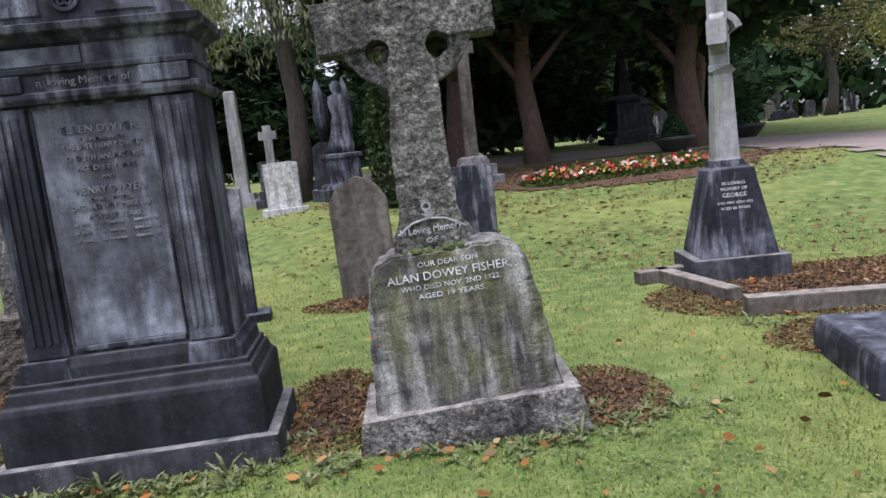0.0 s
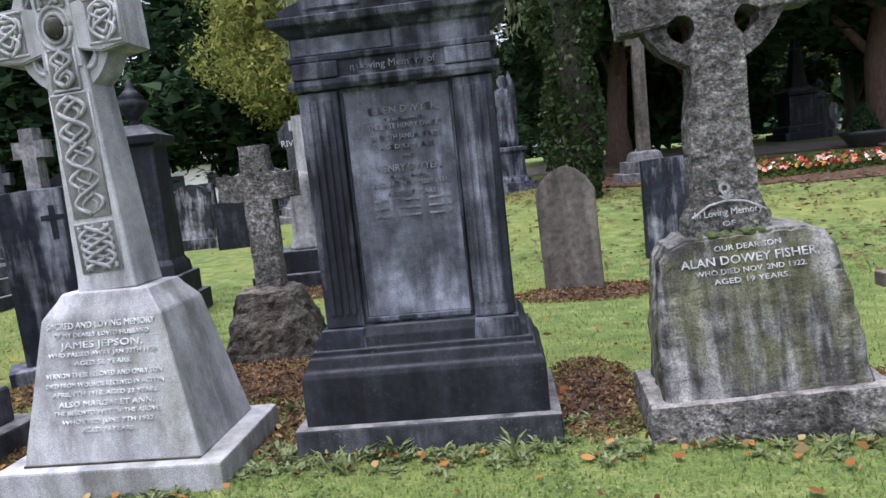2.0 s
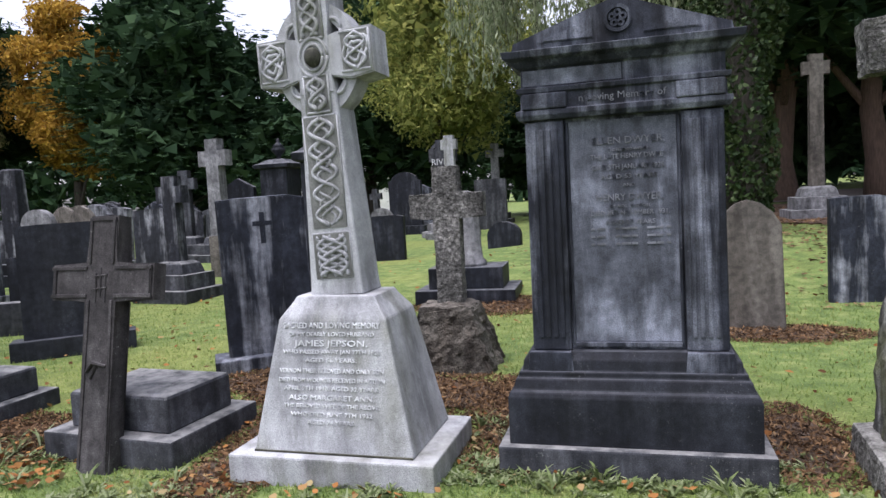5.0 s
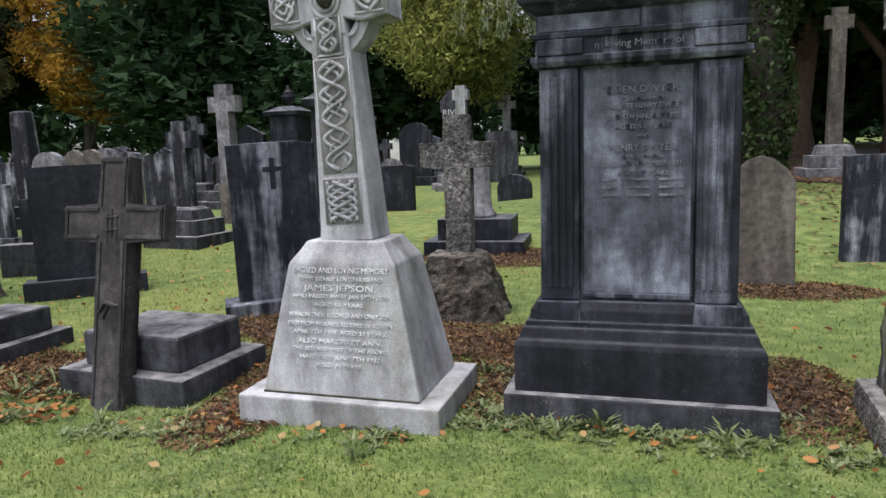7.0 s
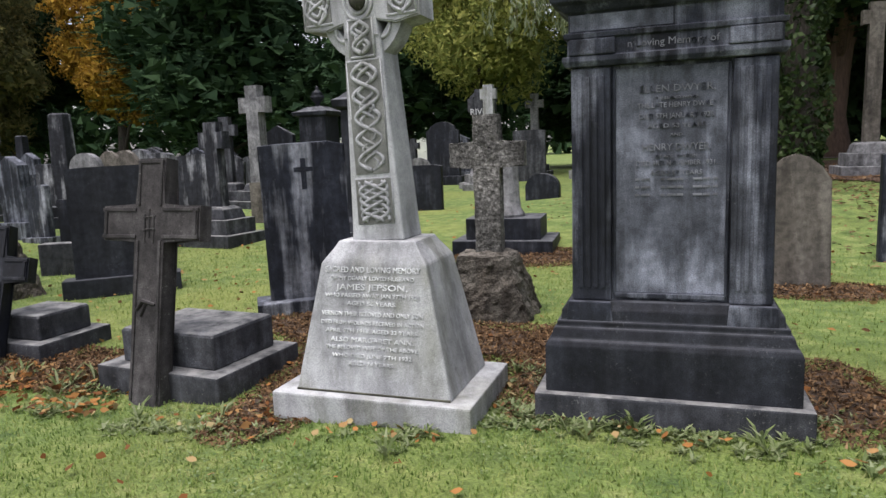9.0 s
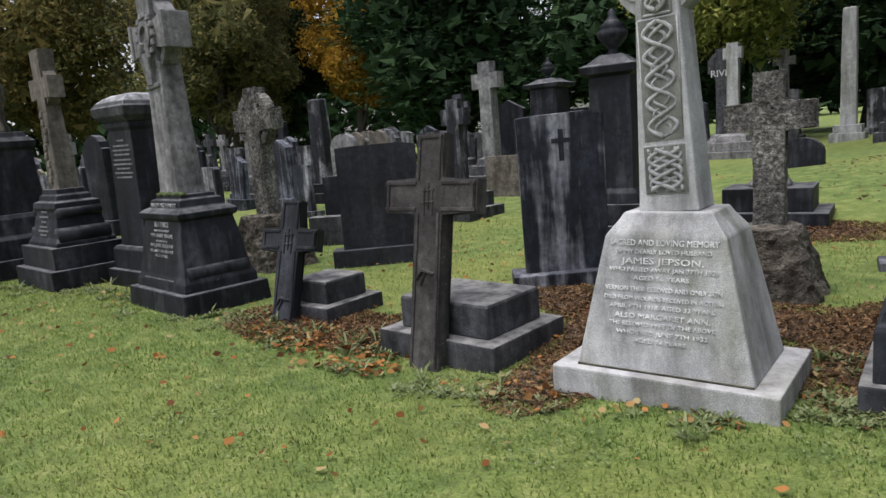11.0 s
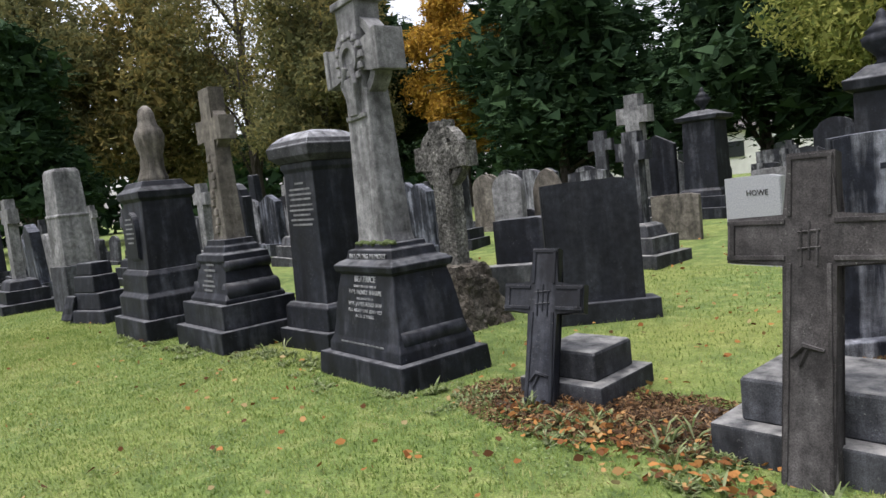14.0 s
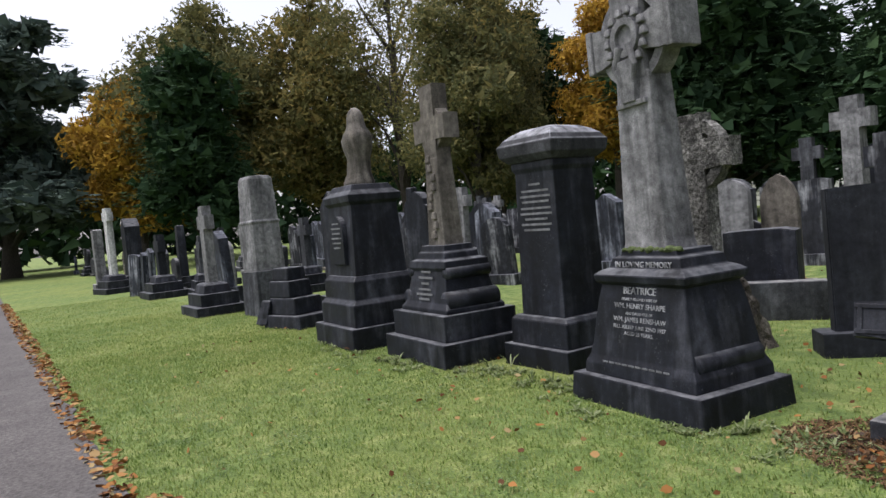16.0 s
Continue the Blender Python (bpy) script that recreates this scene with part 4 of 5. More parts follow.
def statue_monument():
    b = base("statue_monument", "dark stone pedestal with draped figure carving on stepped base", "grave monument", pose(-12.45, 3.45, 0, 0, 0, -3))
    part(b, "base_slab", BLACK2, lambda m: box(m, 1.2, 1.1, -0.1, 0.26, bevel=0.015))
    part(b, "plinth", BLACK2, lambda m: stack(m, [(0.26, 1.04, 0.94), (0.52, 1.04, 0.94), (0.58, 0.94, 0.84), (0.8, 0.93, 0.83), (0.86, 0.84, 0.74)], 0.008))

    def die(m):
        stack(m, [(0.86, 0.8, 0.7), (1.72, 0.72, 0.62), (1.76, 0.8, 0.7), (1.84, 0.82, 0.72), (1.9, 0.68, 0.58), (1.97, 0.6, 0.5)], 0.006)
        plate(m, headstone_outline(0.4, 1.6, "round", 1.0), -0.385, -0.3, 0.01)
    part(b, "die", BLACK2, die)

    def figure(m):
        lathe(m, [(0.2, 1.96), (0.2, 2.02), (0.16, 2.12), (0.15, 2.3), (0.185, 2.42), (0.205, 2.54), (0.19, 2.62), (0.14, 2.69), (0.125, 2.76), (0.12, 2.83), (0.085, 2.9), (0.03, 2.94)], 40)
        for v in m.verts:
            a = math.atan2(v.co.y, v.co.x)
            k = 1 + (0.11 * math.sin(8 * a + v.co.z * 3) + 0.05 * math.sin(17 * a - v.co.z * 6)) * (1 if v.co.z < 2.6 else 0.35)
            v.co.x, v.co.y = v.co.x * k * 1.12 + 0.05 * math.sin((v.co.z - 1.96) * 2.4), v.co.y * k * 0.82
    part(b, "draped_figure", SAND, figure, True, "weathered brown draped stone figure")
    part(b, "lettering", LETTER_GREY, lambda m: [box(m, ww, 0.006, z, z + 0.02, x=0, y=-0.388, bevel=0) for ww, z in ((0.2, 1.5), (0.28, 1.44), (0.24, 1.38), (0.3, 1.32), (0.26, 1.26), (0.2, 1.2))])


def obelisk(x, y, w, h, steps, mat, smat, rz, label, name="obelisk"):
    b = base(name, label, "grave monument", pose(x, y, 0, 0, 0, rz))
    z = -0.1
    for i in range(steps):
        ww = w * (2.2 - 0.45 * i)
        zz = z + 0.22 + (0.1 if i == 0 else 0)
        part(b, "step", smat, lambda m, ww=ww, z=z, zz=zz: box(m, ww, ww * 0.85, z, zz, bevel=0.012))
        z = zz
    part(b, "shaft", mat, lambda m: stack(m, [(z, w, w * 0.8), (z + (h - z) * 0.45, w * 0.93, w * 0.74), (z + (h - z) * 0.46, w * 0.96, w * 0.77), (h - 0.03, w * 0.84, w * 0.66), (h, w * 0.7, w * 0.5)], 0.015))
    return b


def step_cross(x, y, h, mat, smat, rz, label, half=0.28, w=0.2, s=0.9):
    b = base("stepped_cross", label, "grave monument", pose(x, y, 0, 0, 0, rz), "stepped crosses")
    part(b, "step", smat, lambda m: box(m, s, s * 0.8, -0.1, 0.18, bevel=0.015))
    part(b, "step", smat, lambda m: box(m, s * 0.78, s * 0.6, 0.18, 0.42, bevel=0.012))
    part(b, "step", smat, lambda m: stack(m, [(0.42, s * 0.58, s * 0.45), (0.58, s * 0.5, s * 0.38), (0.62, s * 0.36, s * 0.3)], 0.01))
    part(b, "cross", mat, lambda m: plate(m, cross_pts(w * 1.25, w, 0.6, h - half * 1.1, h, half, w, 0.02), -w * 0.38, w * 0.38, 0.012))
    return b


def urn_monument(x, y, h, s, mat, label, rz=0.0):
    b = base("urn_monument", label, "grave monument", pose(x, y, 0, 0, 0, rz), "urn monuments")
    part(b, "step", mat, lambda m: box(m, s * 1.75, s * 1.6, -0.1, 0.25, bevel=0.015))
    part(b, "step", mat, lambda m: box(m, s * 1.45, s * 1.3, 0.25, 0.5, bevel=0.015))
    k = h - 0.62
    part(b, "pedestal", mat, lambda m: stack(m, [(0.5, s * 1.2, s * 1.1), (0.62, s * 1.15, s * 1.05), (0.68, s, s * 0.9), (k - 0.15, s * 0.92, s * 0.83), (k - 0.12, s * 1.2, s * 1.1), (k - 0.03, s * 1.26, s * 1.16), (k, s, s * 0.9), (k + 0.1, s * 0.5, s * 0.45)], 0.006))
    part(b, "urn", mat, lambda m: lathe(m, [(0.11, k + 0.08), (0.05, k + 0.14), (0.06, k + 0.18), (0.17, k + 0.3), (0.18, k + 0.36), (0.13, k + 0.4), (0.15, k + 0.42), (0.08, k + 0.48), (0.04, k + 0.54), (0.045, k + 0.58), (0.01, k + 0.62)], 18), True)
    return b


celtic_white()
pediment()
rough_celtic()
beatrice()
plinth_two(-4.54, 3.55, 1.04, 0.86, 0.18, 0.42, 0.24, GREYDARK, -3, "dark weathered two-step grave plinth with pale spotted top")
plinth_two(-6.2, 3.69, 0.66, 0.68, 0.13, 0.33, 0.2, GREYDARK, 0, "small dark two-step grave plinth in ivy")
fallen_cross(-4.56, 3.06, 1.585, 0.39, 1.165, 0.225, 0.13, -10.5, 0, 0, BROWN, "brown-black stone cross leaning against its plinth")
fallen_cross(-6.26, 3.22, 1.05, 0.28, 0.71, 0.19, 0.12, -17, 2, 16, BLACK2, "small black stone cross leaning over by its plinth")
slab_stone(-4.66, 5.27, 0.77, 1.57, 0.12, 36, SLATE, "tall dark slate headstone with pale streaks and cross", "flat", 0.14, -1, True, 3)
slab_stone(-7.3, 5.6, 0.95, 1.42, 0.14, 42, PLINTH, "large blackened slab headstone on low foot", "flat", 0.2, 0, False, -2)
boulder_cross(-2.95, 5.44, 0.84, 0.56, 1.4, 1.735, 0.322, 0.205, 0.2, False, ROUGH, RUST, 3, "rough granite cross rising from a rustic boulder")
boulder_cross(-8.63, 4.98, 0.95, 0.66, 1.81, 2.19, 0.42, 0.25, 0.25, True, ROUGH, RUST, -4, "lichened ring cross on a rough rock base")
capped_pillar()
ogee_cross()
statue_monument()


def broken_pillar(x, y):
    b = base("broken_pillar", "pale streaked broken stone pillar on a block", "grave monument", pose(x, y, 0, 0, -1.0, 4))
    part(b, "block", GREYDARK, lambda m: [box(m, 0.74, 0.66, -0.1, 0.82, 0.7, 0.62, bevel=0.02), rock_face(m, 0.15, 7, 0.008)])
    part(b, "shaft", SHAFT, lambda m: [stack(m, [(0.82, 0.62, 0.56), (1.68, 0.58, 0.52), (1.69, 0.61, 0.55), (1.73, 0.61, 0.55), (1.74, 0.57, 0.51), (2.5, 0.5, 0.45), (2.56, 0.44, 0.38)], 0.012), rock_face(m, 0.16, 6, 0.008)])


broken_pillar(-17.1, 3.75)


def block_stack(x, y):
    b = base("stacked_blocks", "tumbled stack of dark square stone blocks", "grave monument", pose(x, y, 0, 0, 0, 14))
    for w, d, z0, z1, dx, dy in ((0.95, 0.7, -0.1, 0.2, 0.1, 0.0), (0.7, 0.55, 0.2, 0.46, 0.02, 0.02), (0.55, 0.45, 0.46, 0.72, -0.05, 0.0), (0.42, 0.36, 0.72, 0.92, -0.1, 0.03)):
        part(b, "block", BLACK2, lambda m: box(m, w, d, z0, z1, w * 0.94, d * 0.92, x=dx, y=dy, bevel=0.025))
    part(b, "broken_piece", BLACK2, lambda m: [box(m, 0.3, 0.26, 0.05, 0.42, 0.22, 0.16, x=-0.42, y=-0.24, x1=-0.34, y1=-0.2, bevel=0.02), rock_face(m, 0.12, 9, 0.02)])


block_stack(-14.95, 3.4)
step_cross(-18.7, 3.2, 2.15, SHAFT, BLACK2, 0, "grey stone cross on three black steps", 0.3, 0.24, 1.25)

# side monument with tall pale shaft, its kerb and the ledger beside it
def pale_shaft():
    b = base("tall_cross_monument", "pale marble cross shaft on dark tapered pedestal with kerb", "grave monument", pose(3.05, 6.15, 0, 0, 0, -8))
    part(b, "base_slab", GREYDARK, lambda m: box(m, 0.84, 0.72, -0.1, 0.22, bevel=0.015))
    part(b, "pedestal", BLACK, lambda m: stack(m, [(0.22, 0.68, 0.6), (0.28, 0.66, 0.58), (0.92, 0.42, 0.38), (1.0, 0.4, 0.36), (1.02, 0.3, 0.26), (1.08, 0.26, 0.22)], 0.006))

    def body(m):
        stack(m, [(1.07, 0.24, 0.2), (1.1, 0.22, 0.18), (1.85, 0.17, 0.14), (1.87, 0.22, 0.18), (1.93, 0.22, 0.18)], 0.006)
        k = len(m.verts)
        plate(m, cross_pts(0.17, 0.17, 1.9, 2.2, 2.52, 0.27, 0.17, 0.02), -0.08, 0.08)
        ring(m, 0, 2.2, 0.14, 0.2, -0.06, 0.06, 24)
        m.verts.ensure_lookup_table()
        bmesh.ops.rotate(m, verts=m.verts[k:], cent=(0, 0, 0), matrix=Matrix.Rotation(radians(68), 3, 'Z'))
    part(b, "cross", WHITE, body)
    lettering(b, [("IN LOVING", 0.03, 0.86), ("MEMORY OF", 0.03, 0.81), ("GEORGE", 0.04, 0.75), ("DIED MAY 20TH 1921", 0.024, 0.69), ("AGED 66 YEARS.", 0.026, 0.64)], LETTER, lambda z: -0.29 + (z - 0.28) * 0.157, 9)


pale_shaft()


def kerb_block(x, y, l, w, h, rz, mat, label):
    bm = bmesh.new()
    box(bm, l, w, -0.05, h, bevel=0.015)
    return tagged(finish(bm, "grave_kerb", mat, m=pose(x, y, 0, 0, 0, rz)), label, "grave kerb", "grave kerbs")


kerb_block(3.6, 4.55, 2.3, 0.14, 0.14, -12, SAND, "weathered stone kerb round a grave")
kerb_block(2.5, 5.75, 0.14, 1.2, 0.12, 8, SAND, "mossy stone kerb beside the tall cross")
kerb_block(2.42, 6.25, 0.5, 0.14, 0.12, 8, SAND, "short piece of stone kerb in the grass")
bm = bmesh.new()
stack(bm, [(-0.05, 1.3, 0.9), (0.14, 1.3, 0.9), (0.2, 1.27, 0.87), (0.22, 1.22, 0.82)], 0.01)
tagged(finish(bm, "ledger_stone", BLACK, m=pose(2.95, 3.3, 0, 0, 0, -14)), "dark flat ledger stone on the grass", "ledger stone")

# ---- headstones and monuments behind ----
slab_stone(-0.36, 7.1, 0.6, 1.29, 0.1, -6, SAND, "brown sandstone headstone with pointed arch top", "pointed", 0, -1.5)
slab_stone(0.92, 8.5, 0.62, 1.2, 0.11, 4, SLATE, "plain blue grey slate headstone", "flat")
slab_stone(-1.85, 6.7, 0.75, 1.32, 0.12, 8, SLATE, "blackened headstone on a low grey foot", "flat", 0.08)


def pale_stump(x, y):
    b = base("pale_stump_monument", "pale tapered marble stump on two black stone steps", "grave monument", pose(x, y, 0, 0, 0, 5))
    part(b, "step", BLACK2, lambda m: box(m, 1.36, 0.95, -0.1, 0.17, bevel=0.015))
    part(b, "step", BLACK2, lambda m: box(m, 1.02, 0.7, 0.17, 0.46, bevel=0.015))
    part(b, "shaft", SHAFT, lambda m: lathe(m, [(0.25, 0.46), (0.25, 0.5), (0.2, 0.56), (0.185, 0.7), (0.16, 1.3), (0.15, 1.42), (0.1, 1.47), (0.02, 1.49)], 24), True)


pale_stump(-3.75, 8.95)
RIVER = step_cross(-7.45, 20.0, 2.95, GREYDARK, SHAFT, 0, "grey ring cross with white name on steps", 0.42, 0.36, 1.3)
part(RIVER, "ring", GREYDARK, lambda m: ring(m, 0, 2.49, 0.33, 0.42, -0.1, 0.1))
lettering(RIVER, [("RIVER", 0.19, 2.2, 0.66)], LETTER, lambda z: -0.15)
slab_stone(-6.6, 13.1, 0.7, 0.95, 0.14, 4, BLACK2, "low square black granite headstone", "flat")
slab_stone(-9.3, 21.5, 1.15, 2.1, 0.16, 0, BLACK2, "broad black headstone with shouldered top", "shoulder", 0.3)
slab_stone(-4.35, 14.1, 0.72, 0.54, 0.22, 0, BLACK2, "low black rounded headstone", "round")
slab_stone(-6.6, 22.5, 1.1, 1.7, 0.16, 0, GREYDARK, "dark grey upright square headstone", "flat")
step_cross(-7.2, 26.0, 3.1, SHAFT, GREYDARK, 0, "tall pale stone cross on steps", 0.35, 0.26, 1.2)
step_cross(-8.75, 9.15, 2.0, STREAK, GREYDARK, -6, "streaked dark stone cross on three steps", 0.27, 0.24, 1.15)
step_cross(-11.4, 14.1, 2.95, SHAFT, GREYDARK, -6, "tall pale flared stone cross on steps", 0.42, 0.34, 1.2)
slab_stone(-7.2, 10.4, 0.6, 1.2, 0.1, 10, SHAFT, "pale grey narrow headstone", "flat")
urn_monument(-5.13, 7.5, 2.75, 0.52, BLACK2, "black urn monument with moulded cap and steps", 8)
urn_monument(-10.3, 15.2, 2.95, 0.8, BLACK2, "black granite urn monument on steps", 0)
HOWE = slab_stone(-7.0, 9.1, 0.82, 1.2, 0.12, -14, plain("polished_grey_granite", (0.3, 0.31, 0.33), 0.4, 0.3, 60), "polished grey granite headstone with dark name", "flat")
lettering(HOWE, [("HOWE", 0.075, 0.94)], LETTER_DARK, lambda z: -0.066, x=0.08)
step_cross(-7.0, 19.2, 3.0, WHITE, SHAFT, 0, "white carved cross monument on pale steps", 0.24, 0.26, 1.4)
slab_stone(-10.4, 8.5, 0.66, 1.02, 0.12, 12, BLACK2, "black headstone with stepped top", "shoulder")
slab_stone(-9.2, 11.3, 0.88, 0.82, 0.12, 4, SAND, "small pale weathered headstone", "flat")
slab_stone(-11.4, 15.0, 0.95, 2.0, 0.14, 0, BLACK2, "tall black gabled granite headstone", "gable")
slab_stone(-19.0, 17.5, 1.0, 1.6, 0.16, 20, SAND, "pinkish sandstone headstone with round head", "round")
obelisk(-14.0, 10.8, 0.42, 2.4, 2, STREAK, BLACK2, 10, "small black obelisk on two steps")
step_cross(-12.4, 14.2, 2.25, GREYDARK, GREYDARK, 8, "dark grey stone cross on steps", 0.3, 0.24, 1.1)
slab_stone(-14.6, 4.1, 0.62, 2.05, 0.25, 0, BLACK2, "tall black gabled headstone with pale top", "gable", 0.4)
slab_stone(-15.6, 6.3, 0.7, 2.0, 0.2, 6, BLACK2, "tall dark headstone with shoulders", "shoulder", 0.3)
step_cross(-20.4, 6.0, 1.8, GREYDARK, BLACK2, 0, "dark grey wheel cross on steps", 0.28, 0.22, 1.0)
slab_stone(-18.6, 10.2, 1.0, 1.7, 0.15, 12, BLACK2, "broad black headstone with notched top", "shoulder", 0.2)
slab_stone(-9.35, 7.15, 0.8, 0.98, 0.4, 20, BLACK2, "thick black chest-like headstone", "flat", 0.3)
slab_stone(-10.2, 7.9, 0.5, 1.6, 0.14, 10, SHAFT, "pale streaked headstone with flat round top", "round", 0.2)
slab_stone(-9.75, 8.3, 0.48, 1.62, 0.12, 10, SAND, "brown pointed headstone between dark stones", "pointed", 0.2)
kerb_block(-8.95, 6.6, 1.1, 0.22, 0.42, 30, GREYDARK, "thick curved dark stone kerb of a grave")
step_cross(-30.0, 3.1, 2.85, BRIGHT, BLACK2, 10, "white marble cross on black steps", 0.26, 0.26, 1.3)
slab_stone(-30.8, 3.9, 0.75, 2.5, 0.5, 0, BLACK2, "black pedestal tomb with white gabled cap", "gable", 0.5)
slab_stone(-31.4, 2.9, 0.5, 2.2, 0.3, 0, SHAFT, "grey upright grave pillar", "flat", 0.3)
slab_stone(-26.8, 3.2, 0.6, 1.25, 0.14, 20, SLATE, "tilted blue grey slate headstone", "flat", 0, 6)
slab_stone(-26.0, 3.3, 0.35, 1.3, 0.14, 0, SLATE, "narrow slate headstone leaning over", "flat", 0, 14)
step_cross(-25.0, 3.6, 1.75, BLACK2, BLACK2, 0, "black cross on wide steps", 0.3, 0.28, 1.35)
slab_stone(-24.9, 5.4, 0.75, 1.4, 0.15, 6, SHAFT, "pale grey streaked round headstone", "round")
slab_stone(-21.9, 9.9, 0.7, 1.45, 0.14, 0, GREYDARK, "dark grey headstone with round top", "round")
# right-hand background
step_cross(1.75, 14.8, 3.15, SAND, SHAFT, 4, "tall slender grey stone cross on tapered base", 0.24, 0.22, 1.15)


def spire(x, y):
    b = base("spire_monument", "black gothic spire monument beneath the trees", "grave monument", pose(x, y, 0, 0, 0, 6))
    part(b, "step", BLACK2, lambda m: box(m, 1.6, 1.5, -0.1, 0.25, bevel=0.02))
    part(b, "pedestal", BLACK2, lambda m: stack(m, [(0.25, 1.25, 1.2), (0.45, 1.2, 1.15), (0.5, 1.0, 0.95), (1.5, 0.95, 0.9), (1.55, 1.1, 1.05), (1.65, 1.1, 1.05), (1.8, 0.62, 0.6)], 0.01))
    part(b, "spire", BLACK2, lambda m: stack(m, [(1.75, 0.6, 0.58), (2.0, 0.5, 0.48), (3.9, 0.08, 0.08), (4.0, 0.02, 0.02)], 0.01))


spire(8.9, 25.6)
urn_monument(9.75, 25.9, 2.1, 0.5, GREYDARK, "small grey urn monument beside the spire", 0)
slab_stone(-2.35, 14.9, 0.72, 1.1, 0.28, 6, BRIGHT, "pale square-headed marble headstone", "flat", 0.12)
obelisk(-4.7, 22.0, 0.4, 3.6, 2, WHITE, WHITE, 0, "slender white obelisk on pale steps")


def winged_statue(x, y, s, mat, label):
    b = base("winged_statue", label, "statue", pose(x, y, 0, 0, 0, 20) @ Matrix.Diagonal((s, s, s, 1)))
    part(b, "step", mat, lambda m: box(m, 1.1, 1.0, -0.1, 0.22, bevel=0.02))
    part(b, "pedestal", mat, lambda m: stack(m, [(0.22, 0.9, 0.8), (0.3, 0.85, 0.75), (0.36, 0.72, 0.62), (0.85, 0.68, 0.58), (0.9, 0.8, 0.7), (0.98, 0.8, 0.7), (1.0, 0.6, 0.5)], 0.01))

    def figure(m):
        lathe(m, [(0.3, 0.99), (0.29, 1.15), (0.22, 1.5), (0.19, 1.85), (0.24, 2.1), (0.2, 2.25), (0.08, 2.3), (0.12, 2.4), (0.12, 2.5), (0.05, 2.58)], 32)
        for v in m.verts:
            a = math.atan2(v.co.y, v.co.x)
            k = 1 + 0.1 * math.sin(7 * a + 2 * v.co.z)
            v.co.x, v.co.y = v.co.x * k + 0.1 * math.sin((v.co.z - 1) * 1.6), v.co.y * k * 0.85
        for sx in (-1, 1):
            pts = [(sx * 0.08, 1.5), (sx * 0.36, 1.3), (sx * 0.46, 1.8), (sx * 0.42, 2.4), (sx * 0.3, 2.7), (sx * 0.12, 2.2)]
            plate(m, pts if sx > 0 else pts[::-1], 0.16, 0.26, 0.03)
    part(b, "draped_figure", mat, figure, True)


winged_statue(-1.15, 16.4, 1.05, BLACK, "dark weathered winged statue on pedestal")
slab_stone(-1.6, 17.0, 0.5, 1.4, 0.2, 0, GREYDARK, "small dark grey headstone", "round", 0.25)
step_cross(-3.3, 19.5, 2.2, WHITE, GREYDARK, 0, "white stone cross on grey steps", 0.25, 0.2, 1.0)

# rows of further headstones
rng = random.Random(4)
PROTOS = []
for shape, w, h, t, mat, foot, label in (
        ("flat", 0.75, 1.25, 0.13, STREAK, 0.15, "square-topped black headstone"), ("round", 0.7, 1.2, 0.13, GREYDARK, 0.15, "round-topped dark grey headstone"),
        ("shoulder", 0.85, 1.45, 0.15, STREAK, 0.22, "black headstone with shouldered top"), ("gable", 0.7, 1.5, 0.2, BLACK, 0.3, "gabled blackened headstone"),
        ("pointed", 0.65, 1.3, 0.12, SAND, 0.1, "pointed brown sandstone headstone"), ("flat", 0.65, 1.1, 0.12, SLATE, 0.1, "streaked slate headstone"),
        ("round", 0.65, 1.05, 0.12, SHAFT, 0.12, "pale grey round-topped headstone")):
    PROTOS.append((slab_stone(-21 - 0.9 * len(PROTOS), 12.2, w, h, t, rng.uniform(-8, 8), mat, label + " in the rows", shape, foot), 5 if mat in (BLACK2, GREYDARK, BLACK, STREAK) else 2))
PROTOS.append((step_cross(-19.8, 13.6, 1.7, GREYDARK, BLACK2, 0, "dark grey cross on three steps", 0.26, 0.2, 0.95), 3))
PROTOS.append((step_cross(-23.5, 14.6, 1.9, SHAFT, GREYDARK, 0, "pale grey cross on dark steps", 0.26, 0.2, 0.95), 2))
PROTOS.append((obelisk(-22.0, 16.2, 0.36, 2.2, 2, BLACK2, BLACK2, 0, "black obelisk among the rows"), 2))
BAG = [p for p, k in PROTOS for _ in range(k)]


def scatter(x0, x1, y, step, skip):
    x = x0
    while x < x1:
        x += step * rng.uniform(0.7, 1.4)
        yy = y + rng.uniform(-0.5, 0.5)
        if rng.random() < skip or any((x - o.location.x) ** 2 + (yy - o.location.y) ** 2 < 0.9 for o in scene.objects if o.parent is None and o.type == 'EMPTY'):
            continue
        p = rng.choice(BAG)
        if x > -17 and p is PROTOS[-1][0]:
            p = PROTOS[0][0]
        s = rng.uniform(0.85, 1.2)
        copy_thing(p, pose(x, yy, rise(x, yy), rng.uniform(-3, 3), rng.uniform(-3, 3), rng.uniform(-10, 10)) @ Matrix.Diagonal((s, s, s, 1)))


scatter(-36, -19.5, 4.5, 1.2, 0.2)
scatter(-34, -13.5, 6.2, 1.35, 0.25)
scatter(-36, -12.5, 8.6, 1.3, 0.2)
scatter(-34, -12.5, 9.8, 1.6, 0.25)
scatter(-36, -9.5, 11.0, 1.6, 0.2)
scatter(-34, -11.5, 15.1, 1.7, 0.25)
scatter(-36, -8.0, 13.4, 1.6, 0.2)
scatter(-34, -8.5, 16.8, 1.6, 0.25)
scatter(-34, -5.5, 19.8, 1.7, 0.25)
scatter(-30, -4.0, 23.2, 1.8, 0.3)
scatter(-60, -34, 5.0, 2.4, 0.2)
scatter(18, 60, 42.0, 2.2, 0.25)
scatter(12, 60, 47.0, 2.4, 0.25)


